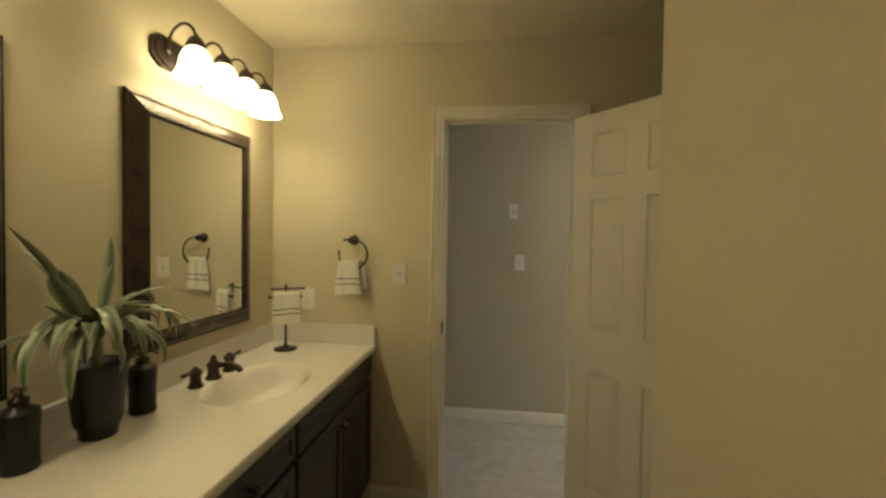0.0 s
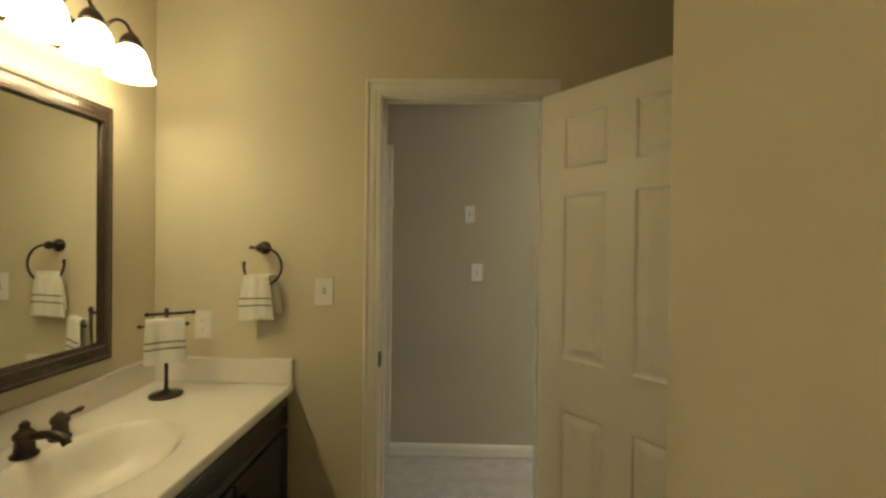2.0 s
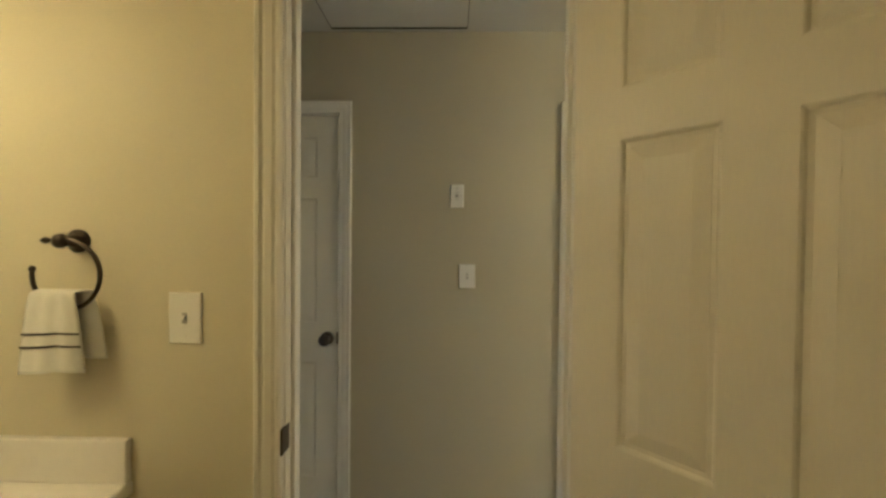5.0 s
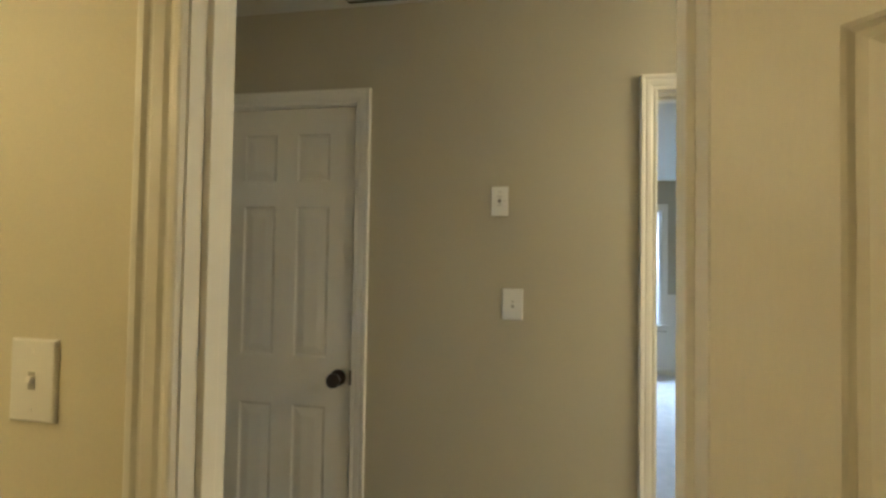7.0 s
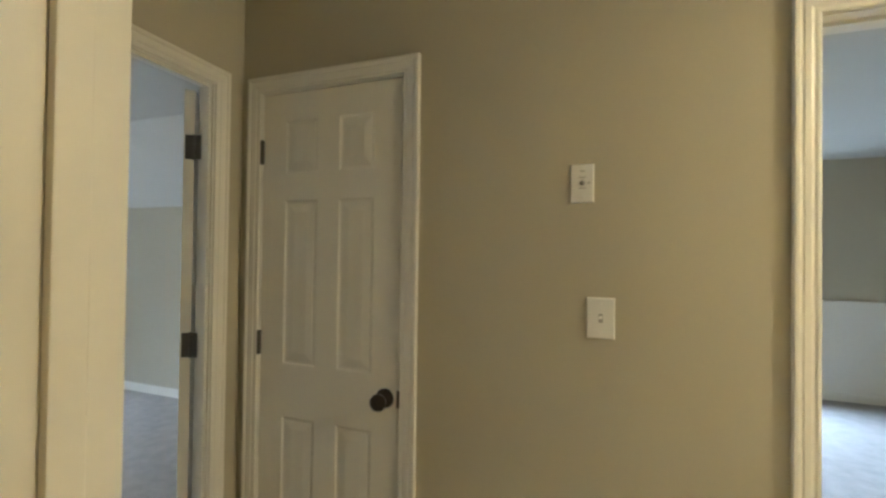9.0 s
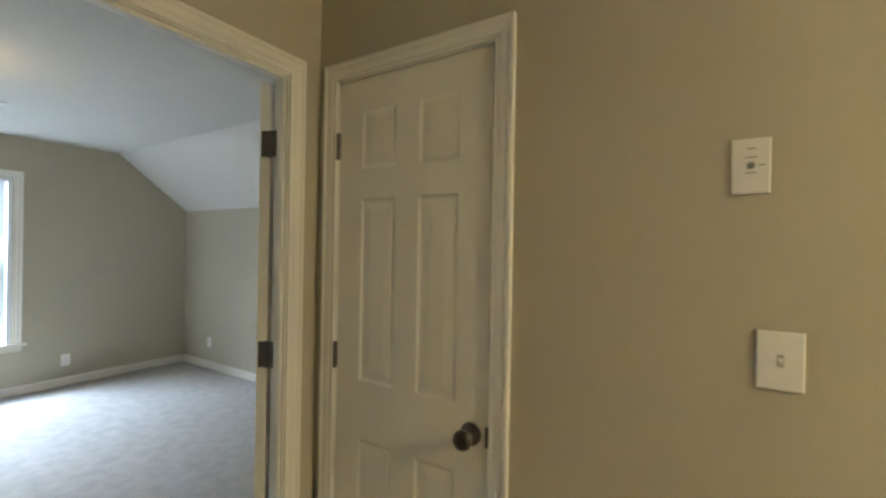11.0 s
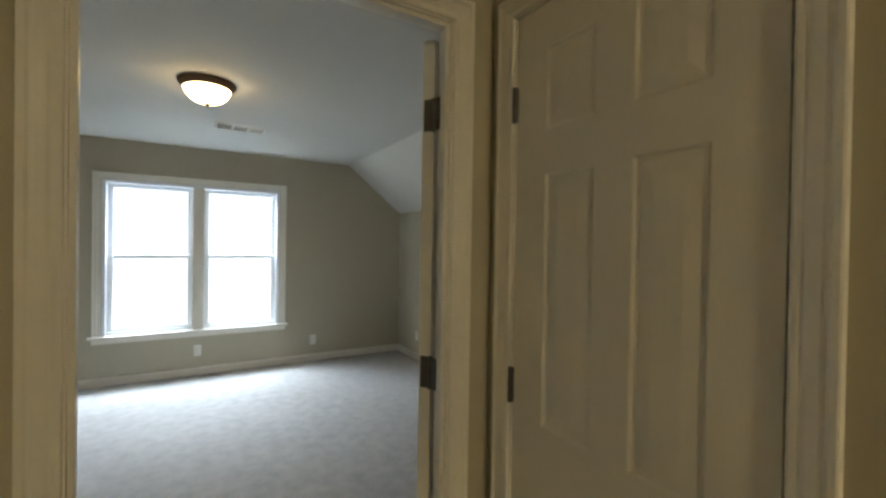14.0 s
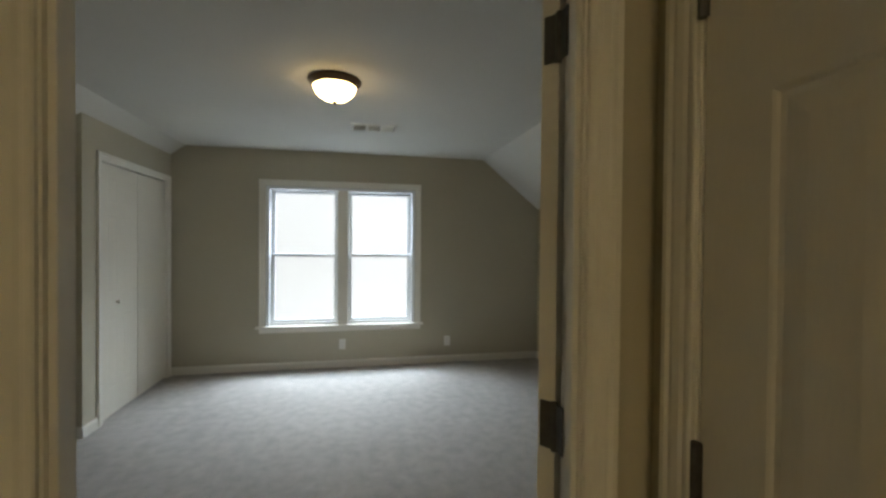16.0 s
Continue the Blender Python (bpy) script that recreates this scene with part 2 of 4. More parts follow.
# floors
structure("floor_bathroom", boxes((X_MIRROR - 0.1, X_BATH_SIDE + 0.1, Y_BACK - 0.1, Y_BATH + 0.03, -0.1, -0.004), (X_BATH_SIDE + 0.1, 2.2, Y_NIB - 0.1, Y_BATH + 0.03, -0.1, -0.004)), VINYL, "beige sheet vinyl bathroom floor", "floor")
structure("floor_hall", boxes((X_HALL0, X_END + 0.1, Y_BATH + 0.03, 4.4, -0.1, 0.0)), CARPET, "light grey cut-pile carpet of the hall", "carpet")
structure("floor_bedroom", boxes((X_WIN - 0.1, X_HALL0, Y_BATH + 0.03, Y_KNEE + 0.1, -0.1, 0.0), (X_WIN - 0.1, X_MIRROR - 0.1, 0.4, Y_BATH + 0.03, -0.1, 0.0)), CARPET,
          "light grey cut-pile bedroom carpet with brushed footprints", "carpet")
structure("floor_far_room", boxes((-0.1, X_END + 0.1, 4.4, Y_FAR + 0.1, -0.1, 0.0)), CARPET, "light grey cut-pile carpet of the far room", "carpet")

# ceilings: flat parts, and the slopes of the bedroom roof
structure("ceiling_bathroom", boxes((X_MIRROR - 0.1, X_BATH_SIDE + 0.1, Y_BACK - 0.1, Y_BATH, CEIL, CEIL + 0.1), (X_BATH_SIDE + 0.1, 2.2, Y_NIB - 0.1, Y_BATH, CEIL, CEIL + 0.1)), BATH_CEILING, "pale tan painted bathroom ceiling", "ceiling")
structure("ceiling_hall", boxes((X_MIRROR - 0.002, X_END, Y_BATH, Y_HALL1 + 0.06, CEIL, CEIL + 0.1)), CEILING, "off-white flat painted ceiling", "ceiling")
structure("ceiling_far_room", boxes((0.0, X_END, Y_HALL1 + 0.06, Y_FAR + 0.1, CEIL, CEIL + 0.1)), CEILING, "off-white flat painted ceiling", "ceiling")
bm = bmesh.new()
line = [(Y_SOUTH - 0.1, Z_SOUTH - 0.08), (Y_FLAT_S, CEIL), (Y_FLAT, CEIL), (Y_KNEE + 0.1, Z_KNEE - 0.08)]
rows = [[bm.verts.new((x, y, z + up)) for y, z in line] for x, up in ((X_WIN - 0.1, 0), (X_MIRROR - 0.002, 0), (X_MIRROR - 0.002, 0.12), (X_WIN - 0.1, 0.12))]
for r in range(4):
    for i in range(3):
        bm.faces.new((rows[r][i], rows[r][i + 1], rows[(r + 1) % 4][i + 1], rows[(r + 1) % 4][i]))
for i in (0, 3):
    bm.faces.new([rows[r][i] for r in range(4)])
structure("ceiling_bedroom", bm, CEILING, "off-white ceiling sloping down at both sides", "ceiling")

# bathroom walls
structure("wall_mirror", boxes((X_MIRROR - 0.1, X_MIRROR, Y_BACK, Y_BATH, 0, CEIL)), PAINT_LIGHTENED, "tan painted bathroom wall behind the vanity", "wall")
structure("wall_bathroom_door", boxes((X_MIRROR - 0.1, BD0 - 0.02, Y_BATH, Y_HALL0, 0, CEIL), (BD1 + 0.02, X_END, Y_BATH, Y_HALL0, 0, CEIL), (BD0 - 0.02, BD1 + 0.02, Y_BATH, Y_HALL0, DH + 0.02, CEIL)), PAINT_LIGHTENED,
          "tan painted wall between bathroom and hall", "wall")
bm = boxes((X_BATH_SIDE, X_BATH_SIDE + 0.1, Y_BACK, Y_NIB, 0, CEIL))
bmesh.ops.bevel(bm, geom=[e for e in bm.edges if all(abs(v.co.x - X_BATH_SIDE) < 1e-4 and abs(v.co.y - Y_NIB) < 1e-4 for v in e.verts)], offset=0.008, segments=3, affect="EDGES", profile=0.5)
structure("wall_bathroom_side", bm, PAINT_LIGHTENED, "plain tan painted wall with a rounded corner", "wall")
structure("wall_bathroom_recess", boxes((2.1, 2.2, Y_NIB, Y_BATH, 0, CEIL), (X_BATH_SIDE + 0.1, 2.2, Y_NIB - 0.1, Y_NIB, 0, CEIL)), PAINT_LIGHTENED, "tan painted wall behind the open door", "wall")
structure("wall_bathroom_back", boxes((X_MIRROR - 0.1, X_BATH_SIDE + 0.1, Y_BACK - 0.1, Y_BACK, 0, CEIL)), PAINT_LIGHTENED, "tan painted wall at the end of the bathroom", "wall")

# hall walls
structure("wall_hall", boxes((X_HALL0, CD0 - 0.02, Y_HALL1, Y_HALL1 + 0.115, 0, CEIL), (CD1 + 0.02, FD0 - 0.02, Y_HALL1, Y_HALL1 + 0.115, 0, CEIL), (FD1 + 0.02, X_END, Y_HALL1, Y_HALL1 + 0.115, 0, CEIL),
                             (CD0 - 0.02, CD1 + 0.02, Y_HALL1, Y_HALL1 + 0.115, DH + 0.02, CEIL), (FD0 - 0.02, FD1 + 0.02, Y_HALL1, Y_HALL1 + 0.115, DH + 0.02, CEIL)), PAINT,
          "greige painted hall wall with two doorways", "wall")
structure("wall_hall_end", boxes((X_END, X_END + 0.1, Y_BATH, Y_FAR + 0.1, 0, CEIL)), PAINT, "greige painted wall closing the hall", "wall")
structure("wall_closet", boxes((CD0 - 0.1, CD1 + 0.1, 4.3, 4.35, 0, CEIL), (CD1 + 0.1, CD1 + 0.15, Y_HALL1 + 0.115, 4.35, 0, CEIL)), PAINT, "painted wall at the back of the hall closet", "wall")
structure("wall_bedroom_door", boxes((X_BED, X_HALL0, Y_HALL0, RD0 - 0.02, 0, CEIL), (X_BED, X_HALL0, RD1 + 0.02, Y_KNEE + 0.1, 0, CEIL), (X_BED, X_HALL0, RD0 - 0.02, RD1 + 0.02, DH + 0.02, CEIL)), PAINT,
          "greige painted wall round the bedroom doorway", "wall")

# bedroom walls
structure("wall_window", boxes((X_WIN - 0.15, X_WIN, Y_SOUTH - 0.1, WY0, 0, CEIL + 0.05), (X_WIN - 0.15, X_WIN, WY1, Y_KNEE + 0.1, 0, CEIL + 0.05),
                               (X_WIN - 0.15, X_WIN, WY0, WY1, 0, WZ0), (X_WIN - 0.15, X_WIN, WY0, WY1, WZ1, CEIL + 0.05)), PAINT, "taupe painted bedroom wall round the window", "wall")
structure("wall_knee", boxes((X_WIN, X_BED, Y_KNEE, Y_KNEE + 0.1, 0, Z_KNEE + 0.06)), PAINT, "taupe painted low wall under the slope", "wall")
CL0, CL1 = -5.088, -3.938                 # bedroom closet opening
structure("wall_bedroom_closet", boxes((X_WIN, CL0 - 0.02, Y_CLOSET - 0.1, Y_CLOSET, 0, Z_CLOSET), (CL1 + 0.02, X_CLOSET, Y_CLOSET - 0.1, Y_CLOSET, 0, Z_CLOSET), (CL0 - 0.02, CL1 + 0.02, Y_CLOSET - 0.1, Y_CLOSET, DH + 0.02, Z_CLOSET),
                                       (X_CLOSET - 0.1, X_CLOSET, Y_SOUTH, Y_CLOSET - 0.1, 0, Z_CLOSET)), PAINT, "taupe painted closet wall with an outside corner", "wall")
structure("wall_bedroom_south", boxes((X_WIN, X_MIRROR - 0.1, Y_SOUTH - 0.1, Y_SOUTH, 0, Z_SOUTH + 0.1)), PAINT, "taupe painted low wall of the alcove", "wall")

# far room walls
structure("wall_far_room", boxes((0.0, FW0, Y_FAR, Y_FAR + 0.15, 0, CEIL), (FW1, X_END, Y_FAR, Y_FAR + 0.15, 0, CEIL), (FW0, FW1, Y_FAR, Y_FAR + 0.15, 0, FWZ0), (FW0, FW1, Y_FAR, Y_FAR + 0.15, FWZ1, CEIL)), PAINT,
          "grey painted wall of the far room round its window", "wall")
structure("wall_far_room_side", boxes((-0.1, 0.0, Y_HALL1 + 0.115, Y_FAR + 0.15, 0, CEIL)), PAINT, "grey painted side wall of the far room", "wall")
structure("wainscot", join(boxes((0.0, FW0 - 0.07, Y_FAR - 0.015, Y_FAR, 0, 0.98), (FW1 + 0.07, X_END, Y_FAR - 0.015, Y_FAR, 0, 0.98), (FW0 - 0.07, FW1 + 0.07, Y_FAR - 0.015, Y_FAR, 0, FWZ0 - 0.09)),
                           boxes((FW1 + 0.07, X_END, Y_FAR - 0.03, Y_FAR, 0.98, 1.005), (0.0, FW0 - 0.07, Y_FAR - 0.03, Y_FAR, 0.98, 1.005), bevel=0.004)), TRIM, "white painted lower wall panelling", "wainscot")

for b in ((-0.385, Y_BATH, BD0 - 0.063, Y_BATH, 0, -1), (BD1 + 0.063, Y_BATH, 2.1, Y_BATH, 0, -1), (X_BATH_SIDE, Y_BACK, X_BATH_SIDE, Y_NIB - 0.008, -1, 0),
          (CD1 + 0.063, Y_HALL1, FD0 - 0.063, Y_HALL1, 0, -1), (FD1 + 0.063, Y_HALL1, X_END, Y_HALL1, 0, -1), (X_HALL0 + 0.02, Y_HALL0, BD0 - 0.063, Y_HALL0, 0, 1), (BD1 + 0.063, Y_HALL0, X_END, Y_HALL0, 0, 1),
          (X_WIN, Y_CLOSET, X_WIN, Y_KNEE, 1, 0), (X_WIN + 0.012, Y_KNEE, X_BED, Y_KNEE, 0, -1), (CL1 + 0.063, Y_CLOSET, X_CLOSET + 0.012, Y_CLOSET, 0, 1), (X_CLOSET, Y_SOUTH, X_CLOSET, Y_CLOSET, 1, 0),
          (X_CLOSET, Y_SOUTH, X_BED - 0.07, Y_SOUTH, 0, 1), (0.0, Y_FAR - 0.015, X_END, Y_FAR - 0.015, 0, -1), (X_BED, RD1 + 0.063, X_BED, Y_KNEE, -1, 0)):
    if abs(b[0] - b[2]) + abs(b[1] - b[3]) > 0.02:
        baseboard(*b)


# ---- doors ----
ROWS = ((0.215, 0.795), (0.990, 1.610), (1.710, 1.912))


def door_leaf(parent, width, x, y, turn, behind=False, both=True, relief=1.0, tall=2.011):
    """A moulded six-panel leaf. Its hinge edge stands on the local z axis; the leaf runs along +x, its thickness along +y,
    or along -y where the leaf lies behind its pin."""
    T, H, z0 = 0.035, tall, 0.012
    stile, mull = 0.104, 0.10 * width / 0.66
    pw = (width - 2 * stile - mull) / 2
    xs = [0, stile, stile + pw, stile + pw + mull, width - stile, width]
    zs = [0] + [v for row in ROWS for v in row] + [H]
    bm = bmesh.new()

    def rect(xa, xb, za, zb, yy):
        return [bm.verts.new(c) for c in ((xa, yy, za), (xb, yy, za), (xb, yy, zb), (xa, yy, zb))]

    for face, s in ((0.0, 1), (T, -1)):
        for i in range(5):
            for j in range(7):
                r0 = rect(xs[i], xs[i + 1], zs[j], zs[j + 1], face)
                if i in (1, 3) and j in (1, 3, 5):
                    for inset, deep in ((0.004, 0.002 * relief), (0.008, 0.007 * relief), (0.016, 0.0085 * relief)):
                        r1 = rect(xs[i] + inset, xs[i + 1] - inset, zs[j] + inset, zs[j + 1] - inset, face + s * deep)
                        for k in range(4):
                            bm.faces.new((r0[k], r0[(k + 1) % 4], r1[(k + 1) % 4], r1[k]))
                        r0 = r1
                bm.faces.new(r0)
    for a, b in (((0, 0), (0, H)), ((width, 0), (width, H))):
        bm.faces.new([bm.verts.new(c) for c in ((a[0], 0, a[1]), (a[0], T, a[1]), (b[0], T, b[1]), (b[0], 0, b[1]))])
    for z in (0, H):
        bm.faces.new([bm.verts.new(c) for c in ((0, 0, z), (width, 0, z), (width, T, z), (0, T, z))])
    bmesh.ops.remove_doubles(bm, verts=bm.verts[:], dist=1e-5)
    leaf = part("door_leaf", bm, DOOR, parent, "white six-panel moulded door leaf", local=True)
    leaf.matrix_parent_inverse = world_of(parent).inverted()
    leaf.matrix_basis = pose(x, y, z0, 0, 0, turn) @ pose(0, -T if behind else 0, 0)
    # raised fields, one mesh for each row
    for j, (za, zb) in enumerate(ROWS):
        b = bmesh.new()
        ph = zb - za
        last = None
        for inset, up in ((0.0165, 0.0), (0.0165, 0.0015 * relief), (0.042, 0.0068 * relief), (0.045, 0.0074 * relief)):
            ring = [b.verts.new(c) for c in ((inset, -up, inset), (pw - inset, -up, inset), (pw - inset, -up, ph - inset), (inset, -up, ph - inset))]
            if last:
                for k in range(4):
                    b.faces.new((last[k], last[(k + 1) % 4], ring[(k + 1) % 4], ring[k]))
            last = ring
        b.faces.new(last)
        first = part("panel", b, DOOR, leaf, local=True)
        first.location = (xs[1], 0.0084 * relief, za)
        for n, (col, side) in enumerate(((3, 0), (1, 1), (3, 1))):
            if side and not both:
                continue
            q = new("panel", first.data)
            q.parent = leaf
            q.matrix_basis = pose(xs[col], 0.0084 * relief, za) if not side else pose(xs[col] + pw, T - 0.0084 * relief, za, 0, 0, 180)
    return leaf, z0


def knob(leaf, x, z, T=0.035):
    """Round bronze knobs on both faces and the latch plate in the edge."""
    for s, y in ((-1, 0.0), (1, T)):
        prof = [(0.033, 0.0), (0.033, 0.004), (0.028, 0.009), (0.013, 0.011), (0.011, 0.028), (0.016, 0.034), (0.026, 0.042), (0.029, 0.052), (0.027, 0.060), (0.019, 0.066), (0.0, 0.067)][:-1]
        m = pose(x, y, z, 90 if s < 0 else -90, 0, 0)
        part("door_knob", lathe(prof, m=m), BRONZE, leaf, "oil-rubbed bronze round door knob", local=True, smooth=True)


def doorway(name, axis, c0, c1, w0, w1, label, stop, sides=(0, 1), broad=1.0, deep=1.0):
    """Jamb, stop and casings of an opening. axis 'x': the wall runs along x from w0 to w1 in y; 'y': the other way round."""
    at = (lambda a, w, z: (a, w, z)) if axis == "x" else (lambda a, w, z: (w, a, z))
    e = thing(name, *at((c0 + c1) / 2, (w0 + w1) / 2, 0), label, "door", kind="structure")

    def cell(a0, a1, v0, v1, z0, z1):
        return (a0, a1, v0, v1, z0, z1) if axis == "x" else (v0, v1, a0, a1, z0, z1)

    j0, j1 = w0 - 0.001, w1 + 0.001
    part("jamb", boxes(cell(c0 - 0.019, c0, j0, j1, 0, DH), cell(c1, c1 + 0.019, j0, j1, 0, DH), cell(c0 - 0.019, c1 + 0.019, j0, j1, DH, DH + 0.019)), TRIM, e)
    s0, s1 = stop
    part("stop", boxes(cell(c0, c0 + 0.011, s0, s1, 0, DH), cell(c1 - 0.011, c1, s0, s1, 0, DH), cell(c0 + 0.011, c1 - 0.011, s0, s1, DH - 0.011, DH), bevel=0.002), TRIM, e)
    for s in sides:
        w, d = (w0, -1) if s == 0 else (w1, 1)
        part("casing", sweep_rect(lambda a, b, q: at(a, w + d * q, b), [(u * broad, v * deep) for u, v in CASING], c0, c1, 0, DH), TRIM, e, "white moulded casing")
    return e


# bathroom door: hinged on its right jamb, swung far into the bathroom
door = doorway("door_1", "x", BD0, BD1, Y_BATH, Y_HALL0, "open white six-panel bathroom door with moulded casing", (Y_BATH + 0.030, Y_BATH + 0.060), broad=1.06, deep=1.2)
OPEN_BATH = 130
leaf, z0 = door_leaf(door, 0.665, BD1 + 0.017, Y_BATH - 0.008, 180 + OPEN_BATH, True)
knob(leaf, 0.612, 0.925)
for z in (0.33, 1.07, 1.81):
    part("hinge", lathe([(0.004, -0.050), (0.006, -0.047), (0.006, 0.047), (0.004, 0.050)], BD1 + 0.015, Y_BATH - 0.018, z, segs=12), HINGE, door, "dark bronze butt hinge")
part("strike_plate", boxes((BD0 - 0.0035, BD0 + 0.0015, Y_BATH - 0.0235, Y_BATH + 0.020, 0.925, 0.985), bevel=0.0006), STRIKE, door, "dark bronze strike plate")

# hall closet door: closed, flush with the hall
door = doorway("door_2", "x", CD0, CD1, Y_HALL1, Y_HALL1 + 0.115, "closed white six-panel closet door with moulded casing", (Y_HALL1 + 0.040, Y_HALL1 + 0.075), sides=(0,))
leaf, z0 = door_leaf(door, CD1 - CD0 - 0.007, CD0 + 0.003, Y_HALL1 + 0.002, 0, relief=0.55, tall=2.018)
knob(leaf, CD1 - CD0 - 0.058, 0.916)
part("latch", boxes((CD1 - 0.010, CD1 + 0.0035, Y_HALL1 - 0.0005, Y_HALL1 + 0.004, 0.90, 0.958)), HINGE, door, "dark bronze latch plate")
for z in (0.33, 1.078, 1.81):
    b = join(lathe([(0.0065, -0.046), (0.0065, 0.046)], CD0 + 0.001, Y_HALL1 - 0.005, z, segs=12), boxes((CD0 - 0.006, CD0 + 0.008, Y_HALL1 - 0.004, Y_HALL1 + 0.002, z - 0.045, z + 0.045)))
    part("hinge", b, HINGE, door, "dark bronze butt hinge")

OPEN_BED = 142
# bedroom door: hinged on the jamb next to the closet, swung back into the bedroom
door = doorway("door_3", "y", RD0, RD1, X_BED, X_HALL0, "open white six-panel bedroom door with moulded casing", (X_BED + 0.038, X_BED + 0.056))
leaf, z0 = door_leaf(door, 0.755, X_BED - 0.022, RD1 - 0.002, -90 - OPEN_BED)
knob(leaf, 0.69, 0.925)
for z in (0.33, 1.078, 1.81):
    b = join(lathe([(0.006, -0.047), (0.006, 0.047)], X_BED - 0.022, RD1 - 0.003, z, segs=12), boxes((X_BED - 0.016, X_BED + 0.008, RD1 - 0.0025, RD1 + 0.001, z - 0.045, z + 0.045), bevel=0.001))
    b2 = boxes((-0.0025, 0.0015, 0.002, 0.030, -0.045, 0.045), bevel=0.001)
    bmesh.ops.transform(b2, matrix=pose(X_BED - 0.022, RD1 - 0.002, z, 0, 0, -90 - OPEN_BED), verts=b2.verts[:])
    part("hinge", join(b, b2), HINGE, door, "dark bronze butt hinge")

# far room door: opened into the far room
door = doorway("door_4", "x", FD0, FD1, Y_HALL1, Y_HALL1 + 0.115, "open white door of the far room with moulded casing", (Y_HALL1 + 0.040, Y_HALL1 + 0.075))
leaf, z0 = door_leaf(door, 0.755, FD0 - 0.002, Y_HALL1 + 0.123, 128, True)
knob(leaf, 0.69, 0.925)
for z in (0.33, 1.078, 1.81):
    part("hinge", boxes((FD0 - 0.001, FD0 + 0.0025, Y_HALL1 + 0.078, Y_HALL1 + 0.116, z - 0.045, z + 0.045), bevel=0.001), HINGE, door, "dark bronze butt hinge")

# bedroom closet: a pair of folding leaves
door = doorway("door_5", "x", CL0, CL1, Y_CLOSET - 0.1, Y_CLOSET, "closed white folding closet doors in the bedroom", (Y_CLOSET - 0.075, Y_CLOSET - 0.06), sides=(1,))
half = (CL1 - CL0 - 0.009) / 2
for k in range(2):
    door_leaf(door, half, CL1 - 0.003 - k * (half + 0.003), Y_CLOSET - 0.012, 180, both=False, relief=0.12)
part("door_knob", lathe([(0.012, 0), (0.009, 0.004), (0.007, 0.012), (0.014, 0.018), (0.016, 0.026), (0.010, 0.031)], m=pose(-4.17, Y_CLOSET - 0.012, 0.92, -90)), TRIM, door, "small white closet knob", smooth=True)


# ---- windows ----
def double_window(name, axis, a0, a1, z0, z1, w, inward, label, apron=True):
    """Two double-hung sashes side by side in one casing. w: the room face of the wall; inward: +1 or -1 along the wall's normal."""
    at = (lambda a, q, z: (a, w + inward * q, z)) if axis == "x" else (lambda a, q, z: (w + inward * q, a, z))

    def cell(c0, c1, q0, q1, b0, b1):
        lo, hi = sorted((w + inward * q0, w + inward * q1))
        return (c0, c1, lo, hi, b0, b1) if axis == "x" else (lo, hi, c0, c1, b0, b1)

    e = thing(name, *at((a0 + a1) / 2, -0.07, z0), label, "window", kind="structure")
    mid = (a0 + a1) / 2
    part("window_casing", sweep_rect(lambda a, b, q: at(a, q, b), [(u * 1.12, d) for u, d in CASING], a0, a1, z0, z1), TRIM, e)
    part("window_sill", boxes(cell(a0 - 0.10, a1 + 0.10, -0.06, 0.045, z0 - 0.024, z0), bevel=0.006), TRIM, e)
    if apron:
        part("apron", boxes(cell(a0 - 0.07, a1 + 0.07, 0.001, 0.015, z0 - 0.075, z0 - 0.0245), bevel=0.003), TRIM, e)
    part("window_frame", boxes(cell(a0, a0 + 0.034, -0.15, -0.002, z0, z1), cell(a1 - 0.034, a1, -0.15, -0.002, z0, z1), cell(a0 + 0.034, a1 - 0.034, -0.15, -0.002, z1 - 0.03, z1), cell(a0 + 0.034, a1 - 0.034, -0.15, -0.061, z0, z0 + 0.025)), VINYL_WHITE, e)
    part("mullion", boxes(cell(mid - 0.054, mid + 0.054, -0.15, 0.006, z0 + 0.0005, z1 - 0.03), bevel=0.004), TRIM, e)
    for b0, b1 in ((a0 + 0.034, mid - 0.054), (mid + 0.054, a1 - 0.034)):
        zm = (z0 + z1) / 2 + 0.01
        for lo, hi, q in ((z0 + 0.025, zm + 0.016, -0.085), (zm - 0.016, z1 - 0.03, -0.120)):
            s = 0.047
            sash = part("sash", boxes(cell(b0, b0 + s, q - 0.03, q, lo, hi), cell(b1 - s, b1, q - 0.03, q, lo, hi), cell(b0 + s, b1 - s, q - 0.03, q, lo, lo + 0.034), cell(b0 + s, b1 - s, q - 0.03, q, hi - 0.034, hi), bevel=0.003), VINYL_WHITE, e)
            pane = part("pane", boxes(cell(b0 + s - 0.004, b1 - s + 0.004, q - 0.017, q - 0.013, lo + 0.03, hi - 0.03)), GLASS, sash, "clear window glass")
            pane.visible_shadow = False
        lock = boxes(cell((b0 + b1) / 2 - 0.03, (b0 + b1) / 2 + 0.03, -0.1, -0.082, zm + 0.0165, zm + 0.03), bevel=0.004)
        part("sash_lock", lock, VINYL_WHITE, e)
    return e


double_window("window_1", "y", WY0, WY1, WZ0, WZ1, X_WIN, 1, "white double-hung twin window, bright overcast outside")
double_window("window_2", "x", FW0, FW1, FWZ0, FWZ1, Y_FAR, -1, "white double-hung twin window of the far room")

